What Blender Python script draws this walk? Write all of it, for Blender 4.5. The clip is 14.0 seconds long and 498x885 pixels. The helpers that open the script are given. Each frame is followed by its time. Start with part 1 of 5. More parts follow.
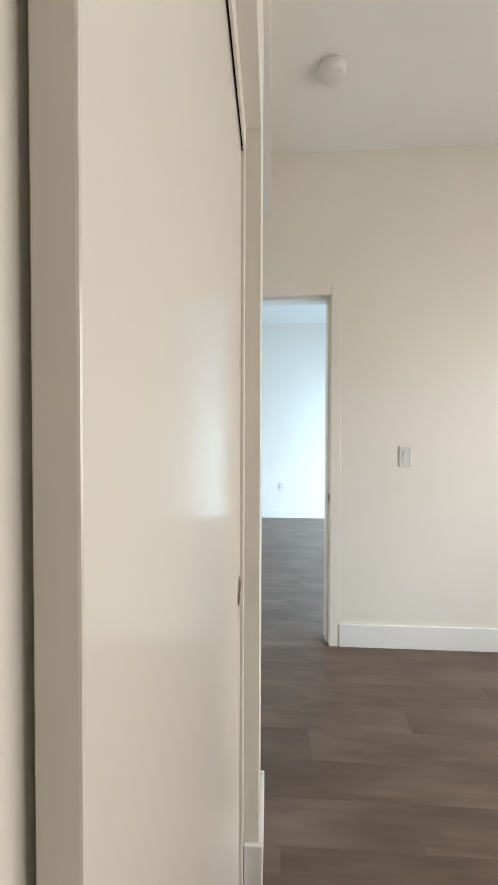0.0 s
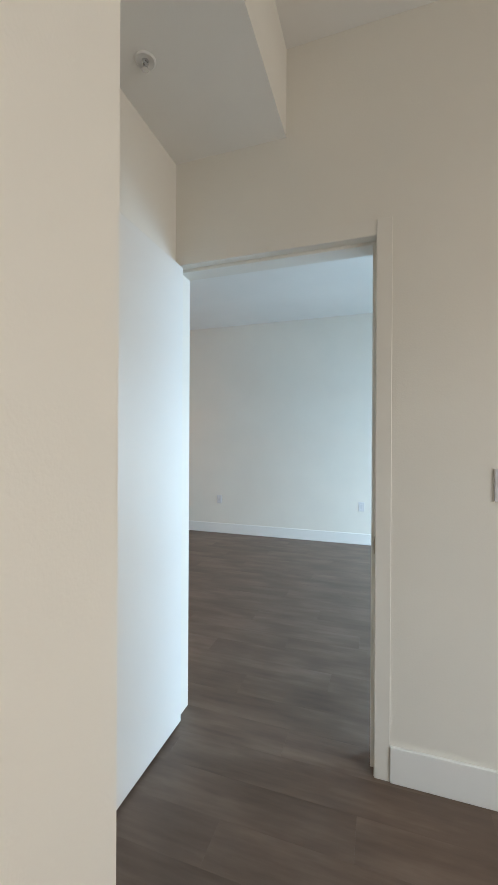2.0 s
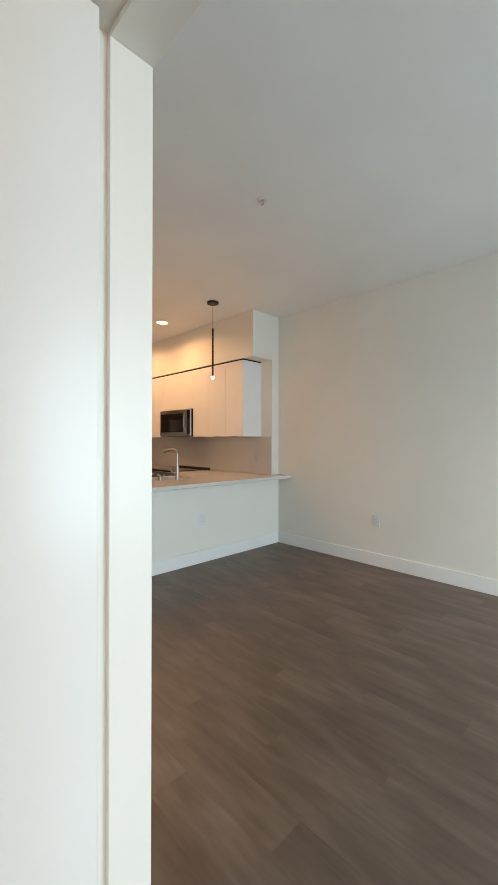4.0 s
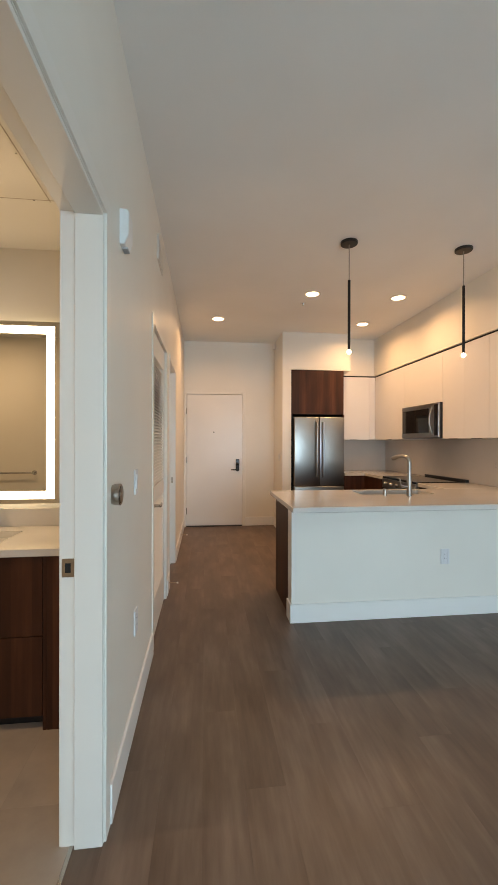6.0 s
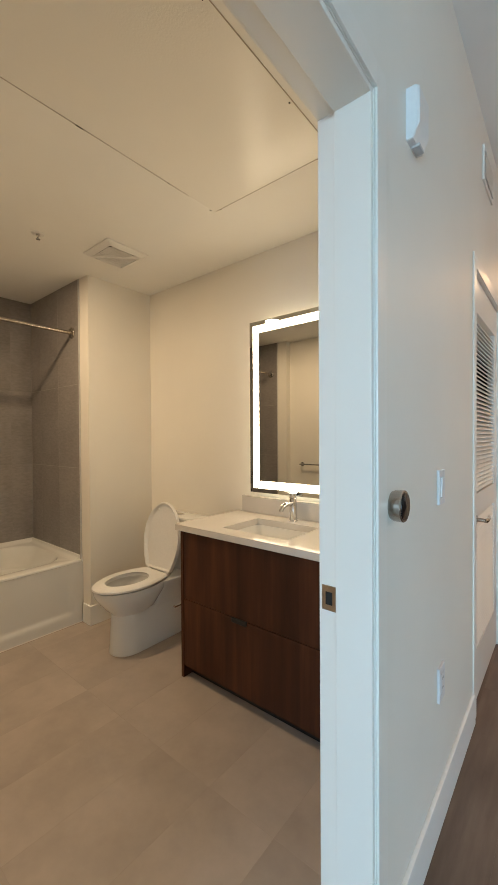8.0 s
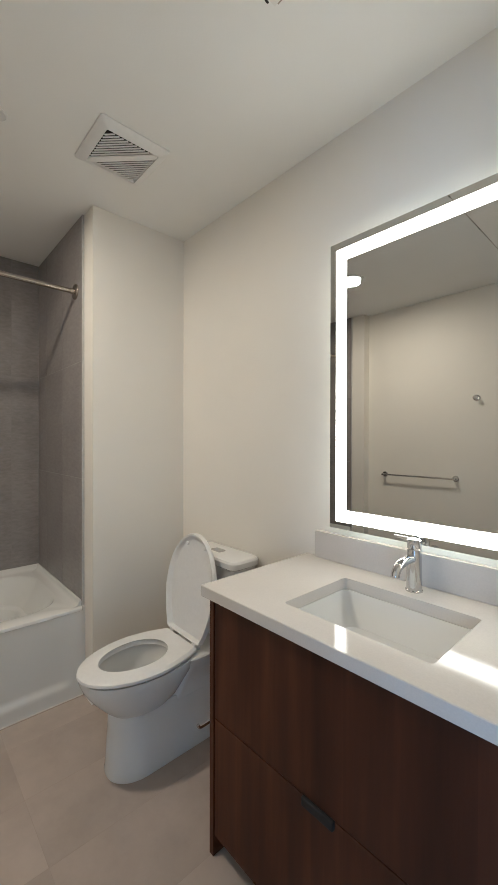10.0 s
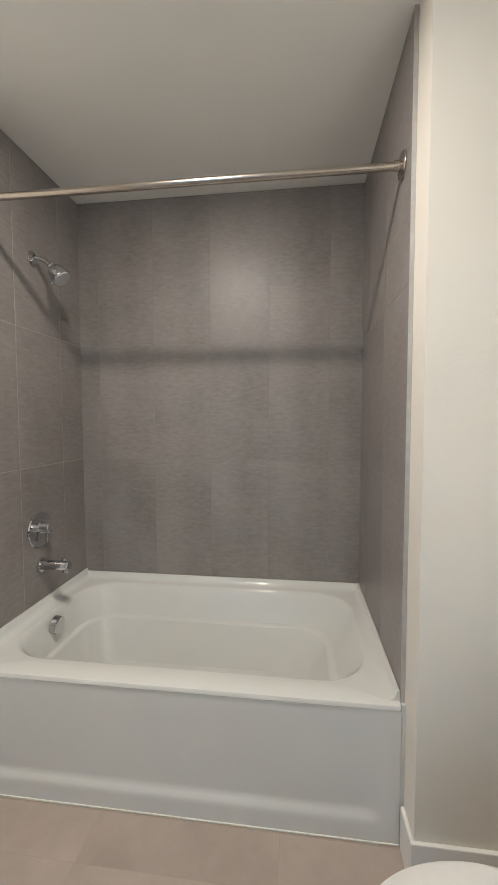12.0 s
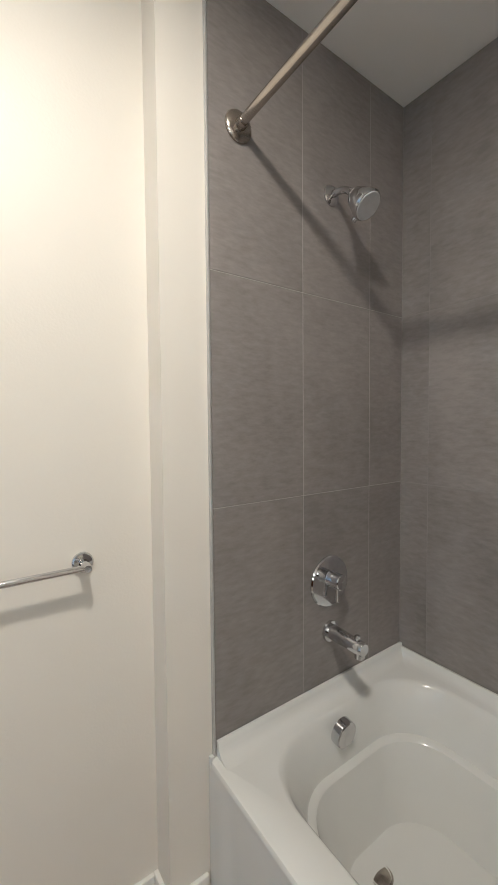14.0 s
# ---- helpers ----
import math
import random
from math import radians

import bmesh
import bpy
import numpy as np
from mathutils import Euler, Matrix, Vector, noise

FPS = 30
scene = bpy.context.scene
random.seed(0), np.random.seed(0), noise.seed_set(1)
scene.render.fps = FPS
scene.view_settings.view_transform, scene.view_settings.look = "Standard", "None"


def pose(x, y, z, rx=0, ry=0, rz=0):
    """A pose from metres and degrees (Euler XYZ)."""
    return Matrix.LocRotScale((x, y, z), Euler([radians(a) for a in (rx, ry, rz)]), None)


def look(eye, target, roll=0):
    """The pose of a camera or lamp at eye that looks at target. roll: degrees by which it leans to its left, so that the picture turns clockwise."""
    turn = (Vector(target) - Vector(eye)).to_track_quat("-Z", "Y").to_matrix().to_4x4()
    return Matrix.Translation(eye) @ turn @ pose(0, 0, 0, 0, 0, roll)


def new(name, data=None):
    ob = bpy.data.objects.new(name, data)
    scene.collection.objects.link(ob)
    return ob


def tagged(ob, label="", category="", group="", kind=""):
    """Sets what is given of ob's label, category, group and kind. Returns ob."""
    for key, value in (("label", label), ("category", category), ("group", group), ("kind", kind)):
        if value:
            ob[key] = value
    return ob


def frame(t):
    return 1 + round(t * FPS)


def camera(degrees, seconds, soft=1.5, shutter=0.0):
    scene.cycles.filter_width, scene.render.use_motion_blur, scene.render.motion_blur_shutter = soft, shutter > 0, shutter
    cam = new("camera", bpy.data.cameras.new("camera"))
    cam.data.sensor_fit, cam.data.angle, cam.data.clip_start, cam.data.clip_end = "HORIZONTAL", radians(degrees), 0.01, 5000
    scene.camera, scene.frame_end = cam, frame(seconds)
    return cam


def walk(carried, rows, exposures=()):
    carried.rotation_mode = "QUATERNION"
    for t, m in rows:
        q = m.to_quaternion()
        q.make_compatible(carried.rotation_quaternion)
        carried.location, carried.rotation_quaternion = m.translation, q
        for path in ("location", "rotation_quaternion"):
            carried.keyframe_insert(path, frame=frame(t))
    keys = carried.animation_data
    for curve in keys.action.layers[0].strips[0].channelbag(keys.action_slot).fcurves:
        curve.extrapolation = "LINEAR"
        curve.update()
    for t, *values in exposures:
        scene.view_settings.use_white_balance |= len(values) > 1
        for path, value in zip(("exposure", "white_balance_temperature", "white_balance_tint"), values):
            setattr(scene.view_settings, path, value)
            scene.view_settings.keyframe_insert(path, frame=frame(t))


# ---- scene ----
PATH = [
    (0, (-2.521, -1.725, 1.297), (-0.525, -1.608, 1.251), 0.2),
    (0.5, (-2.478, -1.845, 1.321), (-0.49, -1.63, 1.276), 0.2),
    (1, (-2.314, -1.907, 1.327), (-0.341, -1.584, 1.309), 0.3),
    (1.5, (-2.066, -1.995, 1.334), (-0.12, -1.533, 1.33), 0.3),
    (2, (-1.752, -2.094, 1.315), (0.145, -1.459, 1.313), 0.3),
    (2.5, (-1.407, -2.096, 1.318), (0.408, -1.256, 1.305), 0.2),
    (2.7, (-1.263, -2.104, 1.318), (0.509, -1.176, 1.302), 0.2),
    (4.8, (-0.032, -1.712, 1.349), (1.029, -0.017, 1.353), 0.2),
    (5, (0.052, -1.66, 1.351), (1.008, 0.096, 1.355), 0.2),
    (5.5, (0.225, -1.537, 1.353), (0.869, 0.357, 1.358), 0.1),
    (6, (0.339, -1.369, 1.358), (0.562, 0.618, 1.357), 0.1),
    (6.5, (0.437, -1.222, 1.342), (0.135, 0.754, 1.333), 0.0),
    (7, (0.454, -1.112, 1.333), (-0.365, 0.713, 1.311), 0.0),
    (7.5, (0.427, -1.01, 1.339), (-0.705, 0.638, 1.314), -0.2),
    (10, (-0.330, -0.192, 1.326), (-1.808, 1.155, 1.316), 0.1),
    (10.5, (-0.534, -0.030, 1.339), (-2.222, 1.041, 1.308), 0.2),
    (11, (-0.762, 0.094, 1.339), (-2.657, 0.733, 1.279), 0.4),
    (11.5, (-0.985, 0.144, 1.355), (-2.973, 0.336, 1.252), 0.0),
    (12, (-1.21, 0.21, 1.334), (-3.192, -0.035, 1.223), -0.1),
    (12.5, (-1.426, 0.179, 1.354), (-3.317, -0.458, 1.226), -0.1),
    (13, (-1.621, 0.106, 1.357), (-3.347, -0.897, 1.242), -0.1),
    (13.5, (-1.8, 0.018, 1.345), (-3.294, -1.308, 1.244), -0.3),
    (14, (-1.93, -0.093, 1.341), (-3.073, -1.732, 1.256), -0.5),
]
LENS = 65.2

# ---- world, daylight and lamps ----
EXPOSURES = [(0.0, 0.40, 6800, 14), (0.5, 0.20, 6600, 13), (1.0, 0.08, 6550, 12), (2.0, -0.12, 6850, 13), (2.7, -0.23, 7450, 16), (4.8, -0.2, 8450, 19), (5.5, -0.21, 7950, 16), (6.0, -0.2, 7650, 15), (6.5, -0.17, 7350, 13), (7.7, 0.02, 6800, 10), (9.8, 0.06, 4880, 7), (10.5, 0.16, 4720, 7), (11.5, 0.36, 4700, 7), (12.0, 0.54, 4700, 7), (12.5, 0.80, 4580, 7), (13.3, 0.66, 4650, 7), (14.0, 0.42, 4650, 7)]
cam = camera(LENS, 14.0)
walk(cam, [(t, look(eye, target, roll)) for t, eye, target, roll in PATH], EXPOSURES)

world = bpy.data.worlds.new("sky")
scene.world = world
world.use_nodes = True
sky = world.node_tree.nodes.new("ShaderNodeTexSky")
sky.sky_type, sky.sun_disc = 'NISHITA', False
sky.sun_elevation, sky.sun_rotation = radians(24), radians(212)
world.node_tree.links.new(sky.outputs[0], world.node_tree.nodes["Background"].inputs[0])
world.node_tree.nodes["Background"].inputs[1].default_value = 0.1


def area_lamp(name, m, sx, sy, watts, colour, shape='RECTANGLE', spread=180):
    d = bpy.data.lights.new(name, 'AREA')
    d.shape, d.size, d.energy, d.color, d.spread = shape, sx, watts, colour, radians(spread)
    if shape in ('RECTANGLE', 'ELLIPSE'):
        d.size_y = sy
    ob = new(name, d)
    ob.matrix_world = m
    return ob


DAY = (0.45, 0.735, 1.0)
WARM = (1.0, 0.61, 0.32)
BATHC = (1.0, 0.72, 0.43)
LIVING_W, BED_W, CAN_W, BATH_W = 145, 30, 11.0, 17.5
GLOW_MIRROR = 12.5
area_lamp("living_window_light", pose(1.8, -4.62, 1.25, 65, 0, 0), 2.5, 2.1, LIVING_W, DAY, spread=155)
area_lamp("bedroom_window_light", pose(-1.8, -4.62, 1.5, 81, 0, 0), 1.7, 1.7, BED_W, (0.96, 0.95, 0.90), spread=155)
sun = bpy.data.lights.new("veiled_sun", 'SUN')
sun.energy, sun.angle, sun.color = 1.2, radians(30), (0.58, 0.81, 1.0)
new("veiled_sun", sun).matrix_world = look((-0.48, -0.77, 8.0 + 0.405), (0.0, 0.0, 8.0))
CANS = [(0.503, 3.765), (1.5, 2.785), (2.487, 2.782), (2.48, 3.767)]
for cx, cy in CANS:
    area_lamp("downlight_lamp", pose(cx, cy, 2.962), 0.14, 0.14, CAN_W, WARM, 'DISK', 156)
area_lamp("bath_downlight_lamp", pose(-1.945, -0.22, 2.48), 0.13, 0.13, BATH_W, BATHC, 'DISK', 180)


# ---- mesh helpers ----
def finish(name, bm, mat, smooth=True):
    bmesh.ops.remove_doubles(bm, verts=bm.verts, dist=1e-5)
    bmesh.ops.recalc_face_normals(bm, faces=bm.faces)
    me = bpy.data.meshes.new(name)
    if smooth:
        for f in bm.faces:
            f.smooth = True
        for e in bm.edges:
            if len(e.link_faces) != 2:
                e.smooth = False
                continue
            turn = e.calc_face_angle(0)
            big, small = sorted((f.calc_area() for f in e.link_faces), reverse=True)
            if turn > radians(34) or (turn > radians(12) and big > 12 * small):
                e.smooth = False
    bm.to_mesh(me)
    bm.free()
    me.materials.append(mat)
    return me


def part(name, bm, mat, parent=None, label="", smooth=True):
    ob = new(name, finish(name, bm, mat, smooth))
    if parent:
        ob.parent = parent
    if label:
        ob["label"] = label
    return ob


def thing(name, at, label, category, group="", kind=""):
    ob = new(name)
    ob.empty_display_size = 0.05
    return tagged(ob, label, category, group, kind)


def structure(name, bm, mat, label="", category=""):
    return tagged(part(name, bm, mat), label, category, kind="structure")


def B(bm, x0, x1, y0, y1, z0, z1, bevel=0.0, seg=2):
    """A box between two corners, with rounded edges."""
    g = bmesh.ops.create_cube(bm, size=1)
    c = Vector(((x0 + x1) / 2, (y0 + y1) / 2, (z0 + z1) / 2))
    d = Vector((abs(x1 - x0), abs(y1 - y0), abs(z1 - z0)))
    for v in g["verts"]:
        v.co = Vector((v.co.x * d.x, v.co.y * d.y, v.co.z * d.z)) + c
    if bevel:
        edges = list({e for v in g["verts"] for e in v.link_edges})
        bmesh.ops.bevel(bm, geom=edges, offset=bevel, segments=seg, profile=0.5, affect='EDGES', clamp_overlap=True)
    return bm


def box(x0, x1, y0, y1, z0, z1, bevel=0.0, seg=2):
    return B(bmesh.new(), x0, x1, y0, y1, z0, z1, bevel, seg)


def loft(bm, rings, cap0=True, cap1=True):
    rows = [[bm.verts.new(p) for p in r] for r in rings]
    n = len(rows[0])
    for a, b in zip(rows, rows[1:]):
        for i in range(n):
            j = (i + 1) % n
            bm.faces.new((a[i], a[j], b[j], b[i]))
    if cap0:
        bm.faces.new(rows[0])
    if cap1:
        bm.faces.new(rows[-1])
    return bm


def frame_of(axis):
    a = Vector(axis).normalized()
    u = a.orthogonal().normalized()
    return a, u, a.cross(u)


def lathe(bm, origin, axis, profile, seg=32, cap0=True, cap1=True):
    """Turns (distance along the axis, radius) pairs round the axis."""
    o = Vector(origin)
    a, u, w = frame_of(axis)
    rings = [[o + a * d + (u * math.cos(k * math.tau / seg) + w * math.sin(k * math.tau / seg)) * max(r, 1e-4) for k in range(seg)] for d, r in profile]
    return loft(bm, rings, cap0, cap1)


def tube(bm, points, r, seg=14):
    """A round tube through points, with its corners softened."""
    pts = [Vector(p) for p in points]
    rings, up = [], None
    for i, p in enumerate(pts):
        a = (pts[min(i + 1, len(pts) - 1)] - pts[max(i - 1, 0)]).normalized()
        if up is None:
            up = a.orthogonal().normalized()
        up = (up - a * up.dot(a)).normalized()
        w = a.cross(up)
        rr = r[i] if isinstance(r, (list, tuple)) else r
        rings.append([p + (up * math.cos(k * math.tau / seg) + w * math.sin(k * math.tau / seg)) * rr for k in range(seg)])
    return loft(bm, rings)


def arc(p0, p1, p2, n=8):
    a, b, c = Vector(p0), Vector(p1), Vector(p2)
    return [(a * (1 - t) ** 2 + b * 2 * t * (1 - t) + c * t * t) for t in (k / n for k in range(n + 1))]


def rr(x0, x1, y0, y1, r, z, seg=8):
    """A rounded rectangle, level at z."""
    out = []
    for cx, cy, a0 in ((x1 - r, y1 - r, 0), (x0 + r, y1 - r, 90), (x0 + r, y0 + r, 180), (x1 - r, y0 + r, 270)):
        for k in range(seg + 1):
            a = radians(a0 + 90 * k / seg)
            out.append((cx + r * math.cos(a), cy + r * math.sin(a), z))
    return out


def egg(cx, y0, y1, h, z, n=48, blunt=0.62, sq=0.62):
    """An egg-shaped ring: long front towards y0, blunter back towards y1."""
    ym = y0 + (y1 - y0) * blunt
    out = []
    for k in range(n):
        a = math.tau * k / n
        s, c = math.sin(a), math.cos(a)
        if c < 0:
            yy = ym + (ym - y0) * c
            xx = h * (abs(s) ** 0.88) * (1 if s >= 0 else -1)
        else:
            yy = ym + (y1 - ym) * c ** sq
            xx = h * (abs(s) ** sq) * (1 if s >= 0 else -1)
        out.append((cx + xx, yy, z))
    return out


# ---- materials ----
def nodes_of(name):
    m = bpy.data.materials.new(name)
    m.use_nodes = True
    nt = m.node_tree
    return m, nt, nt.nodes["Principled BSDF"]


def link(nt, a, b):
    nt.links.new(a, b)


def noise_node(nt, scale, detail=3.0, stretch=None, rough=0.5, random_offset=False):
    tc = nt.nodes.new("ShaderNodeTexCoord")
    mp = nt.nodes.new("ShaderNodeMapping")
    link(nt, tc.outputs["Object"], mp.inputs[0])
    if stretch:
        mp.inputs["Scale"].default_value = stretch
    if random_offset:
        info = nt.nodes.new("ShaderNodeObjectInfo")
        mul = nt.nodes.new("ShaderNodeMath")
        mul.operation = 'MULTIPLY'
        mul.inputs[1].default_value = 37.0
        link(nt, info.outputs["Random"], mul.inputs[0])
        link(nt, mul.outputs[0], mp.inputs["Location"])
    n = nt.nodes.new("ShaderNodeTexNoise")
    n.inputs["Scale"].default_value, n.inputs["Detail"].default_value, n.inputs["Roughness"].default_value = scale, detail, rough
    link(nt, mp.outputs[0], n.inputs["Vector"])
    return n


def ramp_node(nt, src, stops):
    r = nt.nodes.new("ShaderNodeValToRGB")
    while len(r.color_ramp.elements) < len(stops):
        r.color_ramp.elements.new(0.5)
    for e, (p, c) in zip(r.color_ramp.elements, stops):
        e.position, e.color = p, (*c, 1)
    link(nt, src, r.inputs[0])
    return r


def bump_node(nt, bsdf, src, strength, dist):
    b = nt.nodes.new("ShaderNodeBump")
    b.inputs["Strength"].default_value, b.inputs["Distance"].default_value = strength, dist
    link(nt, src, b.inputs["Height"])
    link(nt, b.outputs[0], bsdf.inputs["Normal"])


def painted(name, c, rough=0.5, peel=0.15, spec=0.5, vary=0.03):
    m, nt, p = nodes_of(name)
    big = noise_node(nt, 1.3, 4)
    lo = [max(0, v * (1 - vary)) for v in c]
    hi = [min(1, v * (1 + vary)) for v in c]
    r = ramp_node(nt, big.outputs[0], [(0.3, lo), (0.7, hi)])
    link(nt, r.outputs[0], p.inputs["Base Color"])
    p.inputs["Roughness"].default_value = rough
    p.inputs["Specular IOR Level"].default_value = spec
    fine = noise_node(nt, 160, 2)
    bump_node(nt, p, fine.outputs[0], peel, 0.002)
    return m


def plain(name, c, rough=0.4, metal=0.0, grain=0.06, scale=60, spec=0.5):
    m, nt, p = nodes_of(name)
    n = noise_node(nt, scale, 3)
    r = ramp_node(nt, n.outputs[0], [(0.3, [v * (1 - grain) for v in c]), (0.7, [min(1, v * (1 + grain)) for v in c])])
    link(nt, r.outputs[0], p.inputs["Base Color"])
    p.inputs["Metallic"].default_value = metal
    rgh = nt.nodes.new("ShaderNodeMapRange")
    rgh.inputs["To Min"].default_value, rgh.inputs["To Max"].default_value = rough * 0.85, min(1, rough * 1.15)
    link(nt, n.outputs[0], rgh.inputs[0])
    link(nt, rgh.outputs[0], p.inputs["Roughness"])
    p.inputs["Specular IOR Level"].default_value = spec
    return m


def brushed(name, c, rough, stretch):
    m, nt, p = nodes_of(name)
    n = noise_node(nt, 40, 4, stretch)
    r = ramp_node(nt, n.outputs[0], [(0.3, [v * 0.88 for v in c]), (0.7, c)])
    link(nt, r.outputs[0], p.inputs["Base Color"])
    p.inputs["Metallic"].default_value, p.inputs["Roughness"].default_value = 1.0, rough
    bump_node(nt, p, n.outputs[0], 0.008, 0.0005)
    return m


def timber(name, stops, along, rough, board=0.0, scale=1.0, wide=3.2, weight=0.55, short=1.0, spec=0.5, leaf=0.0):
    """Wood with grain that runs along one axis; board tints each object, or each strip of a sheet, in its own tone."""
    m, nt, p = nodes_of(name)
    st = [22.0 * scale] * 3
    st[along] = 1.1 * scale * short
    p.inputs["Specular IOR Level"].default_value = spec
    g = noise_node(nt, 1.0, 6, st, 0.62, True)
    st2 = [wide * scale] * 3
    st2[along] = 0.16 * wide * scale * short
    g2 = noise_node(nt, 1.0, 3, st2, 0.5, True)
    mix = nt.nodes.new("ShaderNodeMath")
    mix.operation = 'MULTIPLY_ADD'
    mix.inputs[1].default_value = 1 - weight
    link(nt, g.outputs[0], mix.inputs[0])
    half = nt.nodes.new("ShaderNodeMath")
    half.operation = 'MULTIPLY'
    half.inputs[1].default_value = weight
    link(nt, g2.outputs[0], half.inputs[0])
    link(nt, half.outputs[0], mix.inputs[2])
    info = nt.nodes.new("ShaderNodeObjectInfo")
    rnd = nt.nodes.new("ShaderNodeMapRange")
    rnd.inputs["To Min"].default_value, rnd.inputs["To Max"].default_value = -board, board
    link(nt, info.outputs["Random"], rnd.inputs[0])
    add = nt.nodes.new("ShaderNodeMath")
    link(nt, mix.outputs[0], add.inputs[0])
    link(nt, rnd.outputs[0], add.inputs[1])
    total = add
    if leaf:
        # book-matched veneer leaves, each about nine centimetres wide and in a tone of its own
        tc, xyz = nt.nodes.new("ShaderNodeTexCoord"), nt.nodes.new("ShaderNodeSeparateXYZ")
        link(nt, tc.outputs["Object"], xyz.inputs[0])
        chain = [nt.nodes.new("ShaderNodeMath") for _ in range(3)]
        chain[1].operation, chain[2].operation = 'DIVIDE', 'FLOOR'
        link(nt, xyz.outputs[0], chain[0].inputs[0])
        link(nt, xyz.outputs[1], chain[0].inputs[1])
        link(nt, chain[0].outputs[0], chain[1].inputs[0])
        chain[1].inputs[1].default_value = 0.092
        link(nt, chain[1].outputs[0], chain[2].inputs[0])
        white = nt.nodes.new("ShaderNodeTexWhiteNoise")
        white.noise_dimensions = '1D'
        link(nt, chain[2].outputs[0], white.inputs["W"])
        tone = nt.nodes.new("ShaderNodeMapRange")
        tone.inputs["To Min"].default_value, tone.inputs["To Max"].default_value = -leaf, leaf
        link(nt, white.outputs["Value"], tone.inputs[0])
        total = nt.nodes.new("ShaderNodeMath")
        link(nt, add.outputs[0], total.inputs[0])
        link(nt, tone.outputs[0], total.inputs[1])
    r = ramp_node(nt, total.outputs[0], stops)
    link(nt, r.outputs[0], p.inputs["Base Color"])
    rg = nt.nodes.new("ShaderNodeMapRange")
    rg.inputs["To Min"].default_value, rg.inputs["To Max"].default_value = rough * 0.85, rough * 1.2
    link(nt, g.outputs[0], rg.inputs[0])
    link(nt, rg.outputs[0], p.inputs["Roughness"])
    bump_node(nt, p, g.outputs[0], 0.12, 0.001)
    return m


def stoneware(name, c, rough, stretch=(1, 1, 1), scale=14, vary=0.12, board=0.06, bump=0.12, stripe=0.0):
    m, nt, p = nodes_of(name)
    n1 = noise_node(nt, 2.2, 5, None, 0.55, True)
    n2 = noise_node(nt, scale, 6, stretch, 0.65, True)
    add = nt.nodes.new("ShaderNodeMath")
    link(nt, n1.outputs[0], add.inputs[0])
    link(nt, n2.outputs[0], add.inputs[1])
    info = nt.nodes.new("ShaderNodeObjectInfo")
    rnd = nt.nodes.new("ShaderNodeMapRange")
    rnd.inputs["To Min"].default_value, rnd.inputs["To Max"].default_value = 0.5 - board, 0.5 + board
    link(nt, info.outputs["Random"], rnd.inputs[0])
    mul = nt.nodes.new("ShaderNodeMath")
    mul.operation = 'MULTIPLY'
    link(nt, add.outputs[0], mul.inputs[0])
    if stripe:
        # broad soft bands that run up the face
        n3 = noise_node(nt, 1.0, 2, (5.0, 5.0, 0.12), 0.5)
        band = nt.nodes.new("ShaderNodeMapRange")
        band.inputs["To Min"].default_value, band.inputs["To Max"].default_value = -stripe, stripe
        link(nt, n3.outputs[0], band.inputs[0])
        both = nt.nodes.new("ShaderNodeMath")
        link(nt, add.outputs[0], both.inputs[0])
        link(nt, band.outputs[0], both.inputs[1])
        link(nt, both.outputs[0], mul.inputs[0])
    link(nt, rnd.outputs[0], mul.inputs[1])
    r = ramp_node(nt, mul.outputs[0], [(0.36, [v * (1 - vary) for v in c]), (0.64, [v * (1 + vary) for v in c])])
    link(nt, r.outputs[0], p.inputs["Base Color"])
    p.inputs["Roughness"].default_value = rough
    bump_node(nt, p, n2.outputs[0], bump, 0.002)
    return m


def glowing(name, c, strength):
    m, nt, p = nodes_of(name)
    p.inputs["Base Color"].default_value = (*c, 1)
    p.inputs["Emission Color"].default_value = (*c, 1)
    p.inputs["Emission Strength"].default_value = strength
    return m


def quartz(name, c):
    m, nt, p = nodes_of(name)
    n = noise_node(nt, 240, 2)
    big = noise_node(nt, 5, 5)
    add = nt.nodes.new("ShaderNodeMath")
    link(nt, n.outputs[0], add.inputs[0])
    link(nt, big.outputs[0], add.inputs[1])
    mul = nt.nodes.new("ShaderNodeMath")
    mul.operation = 'MULTIPLY'
    mul.inputs[1].default_value = 0.5
    link(nt, add.outputs[0], mul.inputs[0])
    r = ramp_node(nt, mul.outputs[0], [(0.35, [v * 0.93 for v in c]), (0.62, c)])
    link(nt, r.outputs[0], p.inputs["Base Color"])
    p.inputs["Roughness"].default_value = 0.1
    return m


M_WALL = painted("wall_paint", (0.80, 0.765, 0.695), 0.5, 0.18)
M_CEIL = painted("ceiling_paint", (0.84, 0.83, 0.80), 0.7, 0.12, 0.3)
M_TRIM = painted("trim_paint", (0.80, 0.765, 0.70), 0.36, 0.05)
M_BASE = painted("baseboard_paint", (0.82, 0.81, 0.78), 0.34, 0.04)
M_PANEL = painted("panel_paint", (0.83, 0.815, 0.775), 0.24, 0.25)
M_DOOR = painted("door_paint", (0.78, 0.76, 0.725), 0.30, 0.04)
M_SLIDE = painted("sliding_panel_paint", (0.79, 0.755, 0.69), 0.19, 0.02)
M_PLANK = timber("plank_vinyl", [(0.26, (0.084, 0.054, 0.039)), (0.5, (0.139, 0.095, 0.071)), (0.76, (0.218, 0.158, 0.125))], 1, 0.42, 0.034, 1.6, 5.0, 0.58, 2.0, 0.4)
